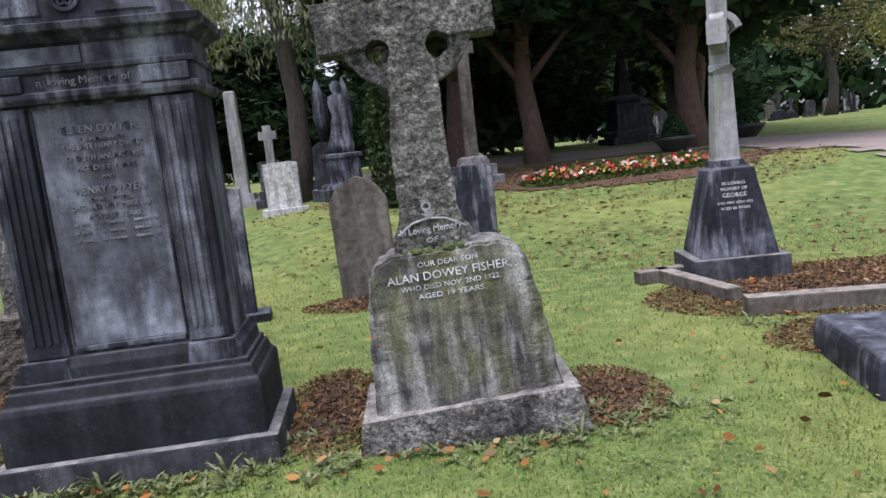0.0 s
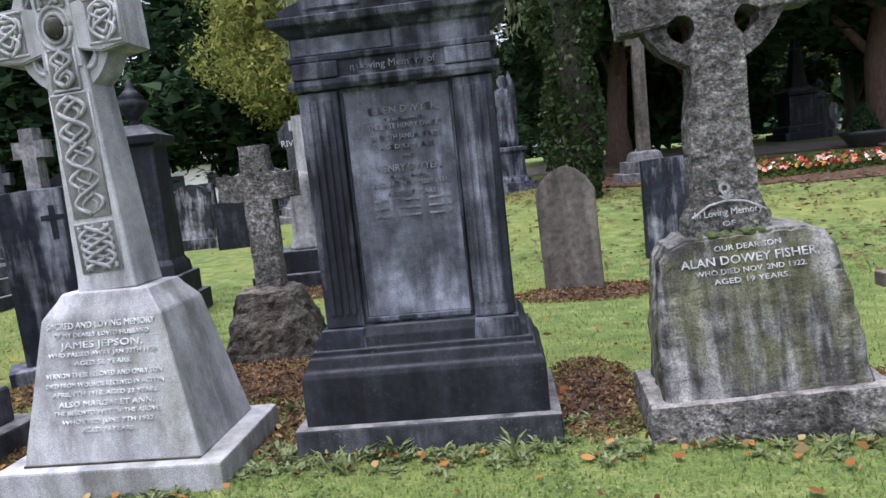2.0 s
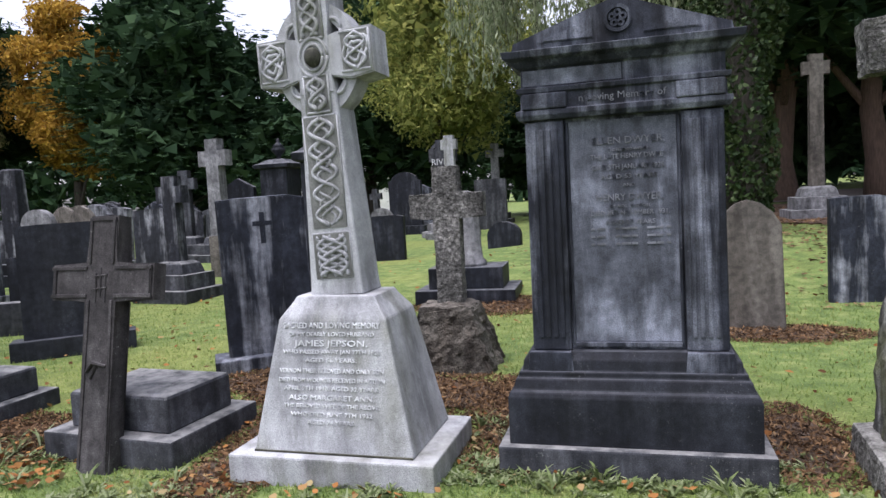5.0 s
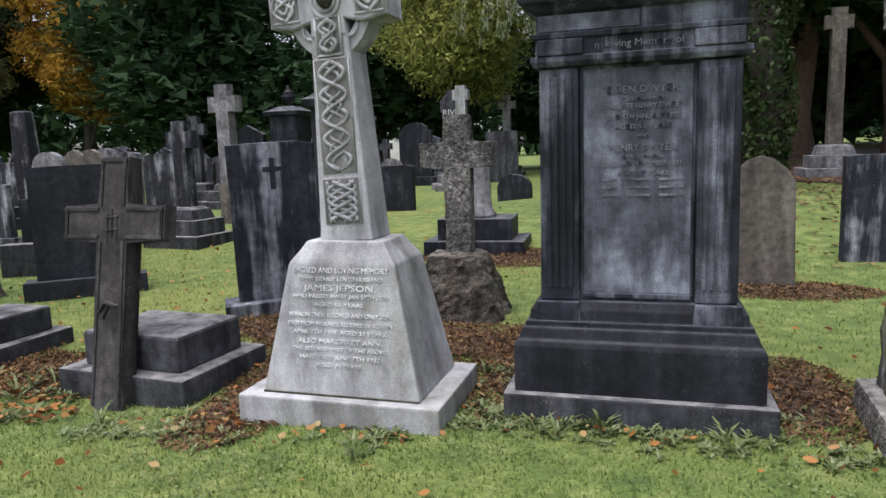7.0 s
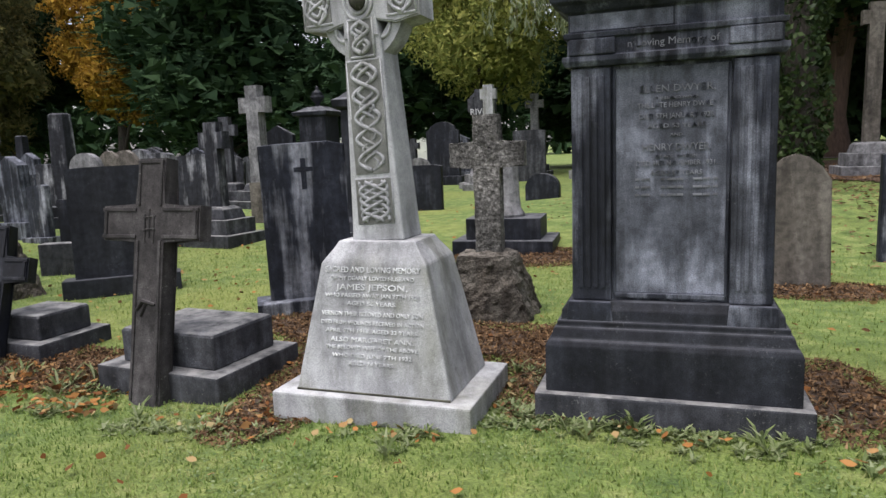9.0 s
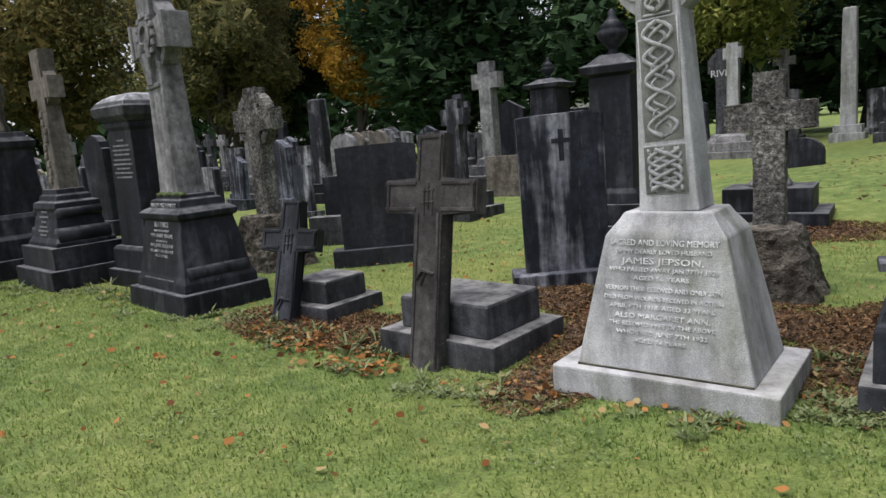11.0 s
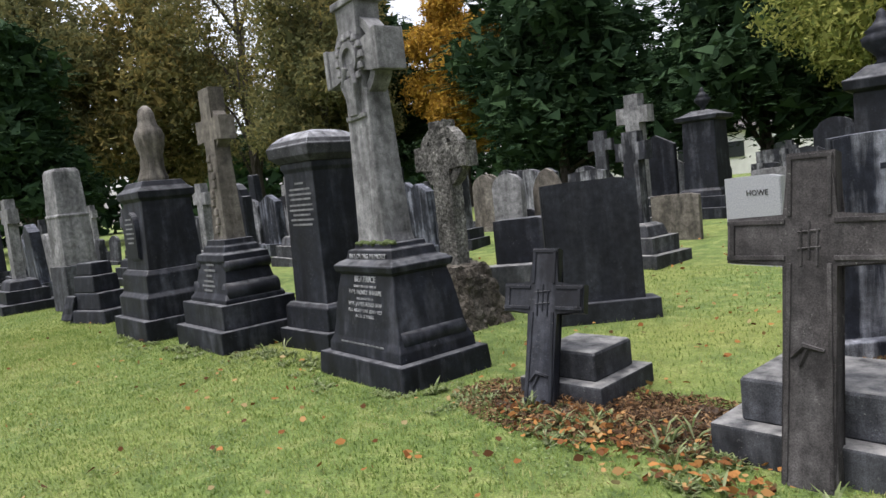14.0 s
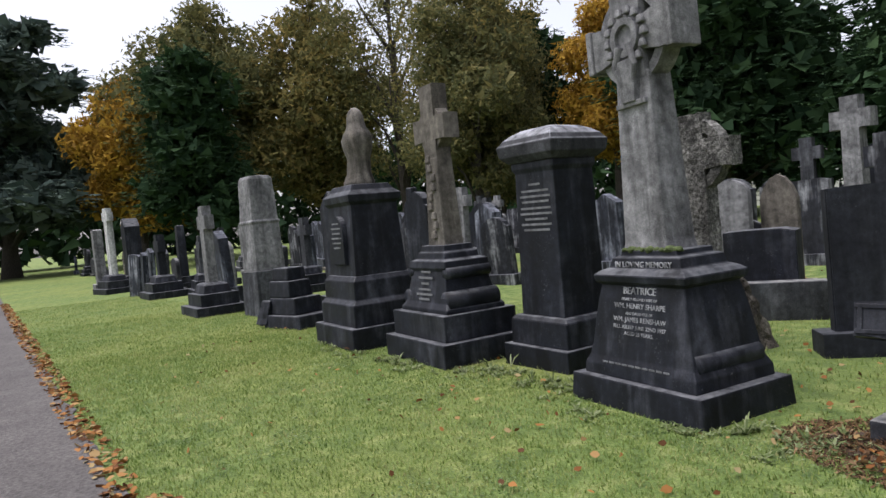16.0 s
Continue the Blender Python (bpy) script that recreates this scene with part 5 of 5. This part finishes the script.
# ---- trees ----
def crown_points(lobes, n, rng, shell=0.55, gap=0.0):
    vol = np.array([l[3] ** 2 for l in lobes])
    out = []
    for l, k in zip(lobes, (vol / vol.sum() * n).astype(int)):
        d = rng.normal(size=(k, 3))
        d /= np.linalg.norm(d, axis=1)[:, None]
        r = shell + (1.08 - shell) * rng.random(k) ** 0.6
        p = d * r[:, None] * np.array([l[3], l[3], l[4]]) + np.array(l[:3])
        out.append(p + rng.normal(size=p.shape) * 0.12 * l[3] ** 0.5)
    p = np.concatenate(out)
    if gap:
        keep = np.array([noise.noise(Vector(q) * 0.55) + 0.4 * noise.noise(Vector(q) * 1.7) for q in p]) > gap - 0.55
        p = p[keep]
    return p


def sprays(seeds, rg, size, broad=0.075):
    """Feathery evergreen sprays: slender needles fanned along twigs that reach outwards and droop."""
    k, m = len(seeds), 7
    out = seeds * np.array([1, 1, 0]) + rg.normal(size=seeds.shape) * 0.8
    out /= np.linalg.norm(out, axis=1)[:, None] + 1e-9
    out[:, 2] = out[:, 2] * 0.3 - 0.12
    side = np.cross(out, np.array([0, 0, 1.0]))
    s = size * rg.uniform(0.6, 1.3, k)
    verts = []
    for i in range(m):
        f = i / (m - 1)
        start = seeds + out * (s * f * 0.8)[:, None]
        way = out * (0.55 + 0.3 * f) + side * ((-1) ** i * (0.75 - 0.6 * f)) + rg.normal(size=out.shape) * 0.12
        tip = start + way * (s * (0.62 - 0.3 * f))[:, None]
        wide = np.cross(way, rg.normal(size=out.shape) * 0.5 + np.array([0, 0, 1.0])) * (s * broad)[:, None]
        verts.append(np.stack([start - wide, start + wide, tip], 1))
    v = np.stack(verts, 1).reshape(-1, 3)
    return v, np.arange(len(v)).reshape(-1, 3)


def tree(x, y, h, r, low, mat, seed, n=9000, leaf=0.28, lobes=12, trunk=0.3, wood=BARK, gap=0.25, name="tree", label="tall broadleaf tree in autumn leaf", cone=0.0, flat=0.0, inner=True, droop=None, lean=0.0):
    """A tapered trunk with limbs to uneven lobes of foliage."""
    rg = np.random.default_rng(seed)
    b = base(name, label, "tree", pose(x, y, 0))
    L = []
    for i in range(lobes):
        f = (i + 0.5) / lobes
        z = low + (h - low) * (0.1 + 0.85 * f)
        wide = r * (1 - cone * f) * (math.sin(math.pi * (0.18 + 0.74 * f)) if not cone else 1)
        a = i * 2.4 + rg.uniform(-0.5, 0.5)
        rr = wide * rg.uniform(0.3, 0.62)
        s = max(0.7, wide * rg.uniform(0.42, 0.62))
        L.append((rr * math.cos(a), rr * math.sin(a), z, s, s * rg.uniform(0.6, 0.85) * (1 - flat)))

    def wood_mesh(m):
        top = low + (h - low) * 0.75
        pts = [(lean * k * k + 0.12 * math.sin(k * 1.3 + seed), 0.1 * math.cos(k * 1.7 + seed), -0.2 + (top + 0.2) * k / 7) for k in range(8)]
        tube(m, pts, [trunk * (1.35 if k == 0 else 1.0 - 0.115 * k) for k in range(8)], 12)
        for l in L:
            k = min(6, max(1, int(7 * (l[2] - (h - low) * 0.16) / top)))
            p0, p2 = Vector(pts[k]), Vector(l[:3])
            mid = p0.lerp(p2, 0.5) + Vector((rg.uniform(-0.3, 0.3), rg.uniform(-0.3, 0.3), 0.3))
            tube(m, [p0, mid, p2], [trunk * 0.38, trunk * 0.22, trunk * 0.07], 6)
    part(b, "trunk", wood, wood_mesh, True)
    p = crown_points(L, int(n * (2.3 if mat in (YEW, CEDAR) else 3.0)), rg, 0.6, gap)
    if mat in (YEW, CEDAR):
        v, f = sprays(p[rg.permutation(len(p))[:int(len(p) / 5.5)]], rg, leaf * 2.0)
    else:
        v, f = leaf_mesh(p, leaf * 0.58, rg, 1.5, droop, three=True)
    if inner:
        dense = mat in (YEW, CEDAR)
        k = 0.84 if dense else 0.8
        q = crown_points([(a, c, z, s * k, t * k) for a, c, z, s, t in L], n // (11 if dense else 3), rg, 0.3)
        v2, f2 = sprays(q, rg, leaf * 3.0, 0.13) if dense else leaf_mesh(q, leaf * 1.6, rg, 1.2, three=True)
        v, f = np.concatenate([v, v2]), np.concatenate([f, f2 + len(v)])
        if dense:
            q = crown_points([(a, c, z, s * 0.74, t * 0.74) for a, c, z, s, t in L], int(n * 0.42), rg, 0.25)
            v2, f2 = leaf_mesh(q, leaf * 3.0, rg, 1.0, three=True)
            v, f = np.concatenate([v, v2]), np.concatenate([f, f2 + len(v)])
    ob = new("foliage", mesh_from("foliage", v, f, mat))
    ob.parent = b
    tagged(ob, kind="stuff")
    return b


# dark evergreens
EV = dict(gap=0.1, name="yew_tree", label="dense dark green spreading yew tree", leaf=0.24)
tree(-23, 28, 12.5, 7.0, 1.6, YEW, 1, 15000, lobes=16, cone=0.55, **EV)
tree(-14.5, 31, 12.5, 6.5, 1.8, YEW, 2, 12000, lobes=15, cone=0.5, **EV)
tree(-29, 35, 14, 6.5, 1.5, CEDAR, 3, 9000, lobes=14, cone=0.6, **EV)
tree(-5.5, 34, 7.5, 5, 1.5, YEW, 4, 9000, lobes=14, cone=0.4, **EV)
tree(2.0, 27.5, 9, 4.5, 0.4, YEW, 5, 9000, lobes=12, cone=0.3, **EV)
tree(6.5, 28.5, 8, 3.2, 0.3, YEW, 6, 6000, lobes=10, cone=0.4, **EV)
tree(13.0, 31, 9, 4.0, 0.4, YEW, 7, 6000, lobes=10, cone=0.3, **EV)
BIG = dict(gap=0.05, name="yew_tree", label="old yew with red-brown trunk and dark low canopy", leaf=0.22, wood=REDBARK)
tree(4.2, 20.1, 10, 6.2, 3.5, YEW, 8, 15000, lobes=18, trunk=0.34, **BIG)
tree(8.9, 19.8, 10, 6.0, 3.4, YEW, 9, 15000, lobes=18, trunk=0.4, **BIG)
tree(2.2, 21.0, 11, 5.5, 3.0, YEW, 10, 9000, lobes=14, trunk=0.36, **BIG)
tree(11.7, 25.6, 11, 5.0, 4.2, YEW, 11, 9000, lobes=14, trunk=0.4, **BIG)
# broadleaf trees in autumn colour
AU = dict(leaf=0.32)
tree(-9.2, 26, 11.5, 4.6, 2.6, YELLOW, 20, 12000, lobes=14, label="yellowing broadleaf tree with dark trunk", leaf=0.23, gap=0.42)
tree(-29.5, 28, 12.5, 3.6, 2.5, ORANGE, 21, 8000, lobes=12, label="bright orange autumn tree", **AU)
tree(-58, 9.5, 14, 4.8, 2, ORANGE, 22, 6000, lobes=13, label="orange and green autumn tree", leaf=0.5)
tree(-56, 14, 19.5, 6.5, 2, OLIVE, 23, 9000, lobes=15, label="olive green tree turning brown", leaf=0.45)
tree(-52, 21, 19.5, 6.5, 2, AUTUMN, 24, 8000, lobes=14, label="brownish green autumn tree", leaf=0.45)
tree(-45, 24, 23, 6.5, 2.5, OLIVE, 25, 8000, lobes=15, label="tall thinning olive tree", leaf=0.34, gap=0.58, inner=False, trunk=0.4)
tree(-37, 25, 22, 6.0, 2.5, AUTUMN, 26, 9000, lobes=15, label="tall thinning brown-leaved tree", leaf=0.32, gap=0.58, inner=False, trunk=0.4)
tree(-34, 22, 14, 4.5, 1.6, OLIVE, 27, 8000, lobes=13, label="dark olive tree with bare twigs", leaf=0.3, gap=0.38)
tree(-36.5, 25.5, 14, 4.5, 1.4, OLIVE, 35, 8000, lobes=13, label="shaggy olive brown tree behind the graves", leaf=0.3, gap=0.2)
tree(-46.5, 10.7, 12.5, 4.6, 1.5, YEW, 37, 7000, lobes=14, label="dark green conifer before the autumn trees", leaf=0.28, gap=0.1, cone=0.35)
tree(-40, 30, 16, 6, 1.2, YEW, 36, 7000, lobes=13, label="dark evergreen tree closing the view", leaf=0.35, gap=0.1)
tree(-66, 1.5, 20, 9.5, 3, CEDAR, 28, 12000, lobes=18, name="cedar_tree", label="dark blue-green layered cedar", flat=0.55, gap=0.3, leaf=0.5, cone=0.5, trunk=0.6)
tree(-60, -10, 13, 6.5, 2, CEDAR, 29, 6000, lobes=13, name="cedar_tree", label="dark cedar beside the path", flat=0.4, leaf=0.5)
tree(14.5, 41, 8, 3.6, 1, GREEN, 30, 6000, lobes=10, label="rounded pale green tree", leaf=0.3)
tree(24, 36, 8.5, 4.5, 3, OLIVE, 31, 2500, lobes=12, label="small tree with many bare twigs", leaf=0.25, gap=0.35, inner=False)
tree(33, 38, 10, 4.5, 3.5, YELLOW, 32, 5000, lobes=11, label="yellow-leaved tree on the far lawn", leaf=0.35)


def weeping(x, y):
    rg = np.random.default_rng(50)
    b = base("weeping_birch", "weeping birch with pale hanging leafy twigs", "tree", pose(x, y, 0))
    pts, twigs = [], bmesh.new()
    for k in range(150):
        a, r = rg.uniform(0, 6.28), 3.9 * rg.random() ** 0.5
        px, py = r * math.cos(a), r * math.sin(a) * 0.8
        top = 10.5 - 0.42 * r * r * 0.45 + rg.uniform(-0.6, 0.6)
        low = rg.uniform(3.4, 5.6)
        sway = rg.normal(size=2) * 0.3
        run = [(px + sway[0] * t * t, py + sway[1] * t * t, top + (low - top) * t) for t in np.linspace(0, 1, 7)]
        tube(twigs, run, [0.014 - 0.0015 * i for i in range(7)], 4)
        for t in rg.random(150):
            pts.append((px + sway[0] * t * t + rg.normal() * 0.1, py + sway[1] * t * t + rg.normal() * 0.1, top + (low - top) * t))
    finish(twigs, "twigs", BARK, b)
    v, f = leaf_mesh(pts, 0.085, rg, 2.4, 1.0)
    ob = new("foliage", mesh_from("foliage", v, f, BIRCH))
    ob.parent = b
    tagged(ob, kind="stuff")
    part(b, "trunk", BARK, lambda m: tube(m, [(0.2 * math.sin(k), 0.1 * k, -0.2 + 1.4 * k) for k in range(8)], [0.3 - 0.033 * k for k in range(8)], 10), True)


weeping(-2.4, 17.8)


def ivy_tree(x, y):
    rg = np.random.default_rng(60)
    b = base("ivy_clad_tree", "tree trunk thickly clad in dark green ivy", "tree", pose(x, y, 0))
    part(b, "trunk", BARK, lambda m: tube(m, [(0.1 * math.sin(k), 0, -0.2 + 1.3 * k) for k in range(8)], [0.34 - 0.03 * k for k in range(8)], 10), True)
    z = 9.0 * rg.random(12000)
    a = rg.uniform(0, 6.28, 12000)
    r = (0.42 + 0.05 * z + 0.16 * np.sin(2.1 * z + a * 2) * np.minimum(1, z / 2)) * (0.75 + 0.3 * rg.random(12000))
    v, f = leaf_mesh(np.stack([r * np.cos(a), r * np.sin(a), z], 1), 0.1, rg, 1.1)
    ob = new("ivy", mesh_from("ivy", v, f, IVY))
    ob.parent = b
    tagged(ob, kind="stuff")


ivy_tree(0.15, 12.4)

# the far edge of woodland that closes the grounds
rg = np.random.default_rng(70)
k = 36000
ang = radians(205) - rg.random(k) * radians(190)
dist = 78 + 16 * rg.random(k)
crest = 12.0 + 2.5 * np.sin(ang * 23) + 1.6 * np.sin(ang * 57 + 1) + 1.2 * np.sin(ang * 131)
pts = np.stack([dist * np.cos(ang) - 5, dist * np.sin(ang), crest * rg.random(k) ** 0.85 + 0.8], 1)
v, f = leaf_mesh(pts, 1.4, rg, 1.2, three=True)
tagged(new("far_woods", mesh_from("far_woods", v, f, YEW)), "dark line of distant woodland round the grounds", "woodland", kind="stuff")


def hall(x, y, rz):
    b = base("low_building", "low white building with grey roof beyond the trees", "building", pose(x, y, 0, 0, 0, rz))
    part(b, "wall", PLASTER, lambda m: box(m, 16, 6, -0.3, 3.0, bevel=0.02))
    part(b, "roof", ROOF, lambda m: stack(m, [(3.0, 16.6, 6.6), (3.15, 16.6, 6.6), (4.2, 13, 0.4)], 0.02))
    for i in range(5):
        part(b, "window", GLASSDARK, lambda m, i=i: box(m, 1.4, 0.1, 1.2, 2.3, x=-6 + 3 * i, y=-3.03, bevel=0.01))


hall(-27, 50, 25)


def planter(x, y, s):
    b = base("planter_bowl", "dark round planter bowl with clipped green shrub", "planter", pose(x, y, 0), "planter bowls")
    part(b, "bowl", BLACKPLASTIC, lambda m: lathe(m, [(0.3 * s, 0), (0.34 * s, 0.06), (0.55 * s, 0.3), (0.62 * s, 0.42), (0.56 * s, 0.42), (0.5 * s, 0.36)], 24), True)
    rg = np.random.default_rng(int(x * 10))
    z = rg.random(1600)
    a, r = rg.uniform(0, 6.28, 1600), 0.42 * s * (1 - z) ** 0.6 * (0.8 + 0.3 * rg.random(1600))
    v, f = leaf_mesh(np.stack([r * np.cos(a), r * np.sin(a), 0.36 + z * 0.75 * s], 1), 0.08, rg, 1.2)
    ob = new("shrub", mesh_from("shrub", v, f, YEW))
    ob.parent = b
    tagged(ob, kind="stuff")


planter(7.95, 18.9, 0.95)
planter(11.5, 21.6, 0.95)


# ---- small ground cover ----
def bits(name, label, category, mat, areas, size, long=1.2, flat=0.75, seed=1, lift=0.02, pile=0.03):
    """Loose bits lying in areas (x, y, rx, ry, count)."""
    rg = np.random.default_rng(seed)
    pts = []
    for x, y, rx, ry, n in areas:
        a, r = rg.uniform(0, 6.28, n), rg.random(n) ** 0.5
        for px, py, d in zip(x + rx * r * np.cos(a), y + ry * r * np.sin(a), r):
            pts.append((px, py, rise(px, py) + lift + pile * (1 - d) * rg.random()))
    v, f = leaf_mesh(np.array(pts), size, rg, long, flat=flat, six=mat is FALLEN, three=mat is LITTER)
    return tagged(new(name, mesh_from(name, v, f, mat)), label, category, kind="stuff")


def oval(x, y, rx, ry, k=14):
    return [(x + rx * math.cos(2 * math.pi * i / k), y + ry * math.sin(2 * math.pi * i / k)) for i in range(k)]


BEDS = ((1.02, 3.6, 0.28, 0.4), (-0.5, 3.95, 0.26, 0.6), (-2.12, 4.3, 0.3, 0.95), (-3.6, 4.3, 0.55, 0.9), (-4.2, 4.75, 0.7, 0.45), (3.7, 5.35, 1.4, 0.75), (-0.2, 6.9, 0.7, 0.35),
        (-5.35, 3.4, 0.4, 0.4), (-6.1, 3.3, 0.7, 0.45), (-3.6, 3.2, 0.3, 0.6), (-2.9, 4.6, 0.8, 0.5), (3.1, 4.05, 0.7, 0.4), (-3.3, 8.4, 0.9, 0.5))
for x, y, rx, ry in BEDS:
    patch("earth", EARTH, oval(x, y, rx * 0.82, ry * 0.82), 0.012, "bare brown earth beside a grave", "earth", 0.1, 0.05)
bits("earth_litter", "dry brown needles and leaf litter on the earth", "leaf litter", LITTER, [(x, y, rx * 1.25, ry * 1.2, int(13000 * rx * ry)) for x, y, rx, ry in BEDS], 0.021, 2.6, 0.35, 3, 0.012, 0.05)
bits("tree_litter", "russet needles and leaves under the yews", "leaf litter", LITTER, [(3.8, 14.5, 5.5, 4.2, 9000), (1, 9.5, 2.8, 1.5, 700), (4.5, 8.0, 3, 1.8, 900), (-1.5, 12.5, 2.5, 3, 700)], 0.06, 1.4, 0.8, 4, 0.025, 0.01)
bits("fallen_leaves", "scattered orange and brown fallen leaves on the grass", "fallen leaves", FALLEN,
     [(-3, 2.4, 7, 1.8, 260), (-9, 2.6, 6, 2.2, 160), (-2, 5.5, 7, 2.5, 420), (0.0, 3.05, 0.8, 0.12, 30), (-1.6, 3.1, 0.7, 0.12, 25), (-3.0, 2.8, 0.6, 0.1, 25), (-5.5, 2.95, 0.9, 0.4, 220), (-4.9, 2.75, 0.3, 0.15, 40), (-6.0, 3.1, 0.5, 0.25, 90), (-3.75, 2.9, 0.25, 0.2, 30),
      (1.8, 3.4, 1.6, 1.2, 30), (3.6, 5.2, 1.3, 0.8, 120), (-6, 10, 8, 4, 500)], 0.044, 1.3, 0.6, 5, 0.03, 0.02)
bits("path_edge_leaves", "brown leaves gathered along the path edge", "fallen leaves", FALLEN, [(-8 - 2.0 * i, -0.06, 1.4, 0.13, 150) for i in range(12)] + [(-8.6, 0.05, 0.35, 0.14, 120), (-5, 0.0, 3, 0.12, 200)], 0.06, 1.3, 0.7, 6, 0.02, 0.02)

# flower bed
bits("bedding_foliage", "low green foliage of the flower bed", "flower bed", GREEN, [(2.95 + 0.45 * i, 12.75 + 0.05 * i, 0.6, 0.5, 700) for i in range(7)], 0.1, 1.3, 0.2, 7, 0.03, 0.3)
bits("bedding_flowers", "red, white and orange bedding flowers", "flower bed", PETALS, [(2.95 + 0.45 * i, 12.75 + 0.05 * i, 0.58, 0.48, 95) for i in range(7)], 0.1, 1.0, 0.3, 8, 0.15, 0.26)


def weeds():
    """Tufts of weeds and longer grass along the stones."""
    rg = np.random.default_rng(9)
    V, spots = [], []
    for x0, x1, y, n in ((-0.4, 0.9, 3.12, 60), (0.8, 1.5, 3.2, 40), (-2.1, -0.4, 3.18, 110), (-3.6, -2.2, 2.85, 60), (-2.3, -2.0, 3.2, 30), (-5.2, -3.5, 2.72, 90), (-3.75, -3.5, 3.3, 30), (-7.2, -5.2, 3.05, 160), (-8.7, -7.0, 2.8, 110), (-10.3, -8.6, 3.15, 80), (-13, -10, 2.85, 70), (2.3, 4.0, 4.4, 40), (-5.6, -4.9, 3.1, 70), (-6.9, -5.3, 2.85, 90), (-3.7, -3.45, 3.9, 40), (-2.3, -2.0, 3.9, 40), (-0.7, -0.35, 3.4, 40), (0.9, 1.3, 3.45, 25)):
        for _ in range(n):
            q = (rg.uniform(x0, x1), y + rg.normal() * 0.1)
            if noise.noise(Vector((q[0] * 2.1, q[1] * 1.3, 4.0))) > -0.12:
                spots.append(q)
    for x, y in spots:
        for _ in range(2):
            cx, cy = x + rg.normal() * 0.05, y + rg.normal() * 0.05
            s, up = rg.uniform(0.03, 0.07), rg.uniform(0.4, 1.2)
            if rg.random() < 0.03:
                s, up = 0.1, 1.6
            z = rise(cx, cy)
            for _ in range(int(rg.integers(5, 9))):
                a, lift = rg.uniform(0, 6.28), up * rg.uniform(0.5, 1.2)
                u = np.array([math.cos(a), math.sin(a), 0])
                w = np.array([-u[1], u[0], 0]) * min(0.009, s * rg.uniform(0.1, 0.2))
                p0, p1, p2 = np.array([cx, cy, z]), np.array([cx, cy, z + s * 0.5 * lift]) + u * s * 0.45, np.array([cx, cy, z + s * 0.7 * lift]) + u * s
                V += [p0 - w * 0.4, p0 + w * 0.4, p1 + w, p1 - w, p1 - w, p1 + w, p2 + w * 0.15, p2 - w * 0.15]
    v = np.array(V)
    tagged(new("weeds", mesh_from("weeds", v, np.arange(len(v)).reshape(-1, 4), WEED)), "small weeds and rank grass at the stone feet", "weeds", kind="stuff")


weeds()


def grass(x0, x1, y0, y1, n, seed, size):
    rg = np.random.default_rng(seed)
    x, y = rg.uniform(x0, x1, n), rg.uniform(y0, y1, n)
    ok = np.ones(n, bool)
    for bx, by, rx, ry in BEDS:
        ok &= ((x - bx) / rx) ** 2 + ((y - by) / ry) ** 2 > rg.uniform(0.25, 1.3, n)
    x, y = x[ok], y[ok]
    k = len(x)
    z = np.array([rise(a, c) for a, c in zip(x, y)])
    a, h = rg.uniform(0, 6.28, k), size * rg.uniform(0.5, 1.4, k)
    tilt, w = rg.uniform(0.2, 1.1, k), 0.0042
    p = np.stack([x, y, z], 1)
    s = np.stack([-np.sin(a), np.cos(a), 0 * a], 1) * w
    tip = p + np.stack([np.cos(a) * tilt * h, np.sin(a) * tilt * h, h], 1)
    v = np.stack([p - s, p + s, tip], 1).reshape(-1, 3)
    return v


blades = np.concatenate([grass(-12, 5, 0.0, 3.3, 112000, 10, 0.025), grass(-15, -12, 0.0, 3.6, 26000, 13, 0.028), grass(-20, -15, 0.0, 3.6, 22000, 15, 0.03), grass(-27, -20, 0.0, 3.4, 12000, 14, 0.032), grass(-13, 5.5, 3.3, 9, 50000, 12, 0.032)])
tagged(new("grass", mesh_from("grass", blades, np.arange(len(blades)).reshape(-1, 3), GRASS)), "short green lawn grass between the graves", "grass", kind="stuff")


def clover():
    """Small round-leaved plants in loose drifts over the lawn."""
    rg = np.random.default_rng(16)
    x, y = rg.uniform(-12, 4, 48000), rg.uniform(0.1, 3.1, 48000)
    pts = [(a, c, rise(a, c) + rg.uniform(0.012, 0.03)) for a, c in zip(x, y) if noise.noise(Vector((a * 1.1, c * 1.6, 2.0))) + 0.6 * noise.noise(Vector((a * 4.0, c * 4.0, 7.0))) > 0.27]
    v, f = leaf_mesh(np.array(pts), 0.02, rg, 1.1, flat=0.7)
    tagged(new("clover", mesh_from("clover", v, f, CLOVER)), "drifts of small pale green clover in the lawn", "clover", kind="stuff")


clover()
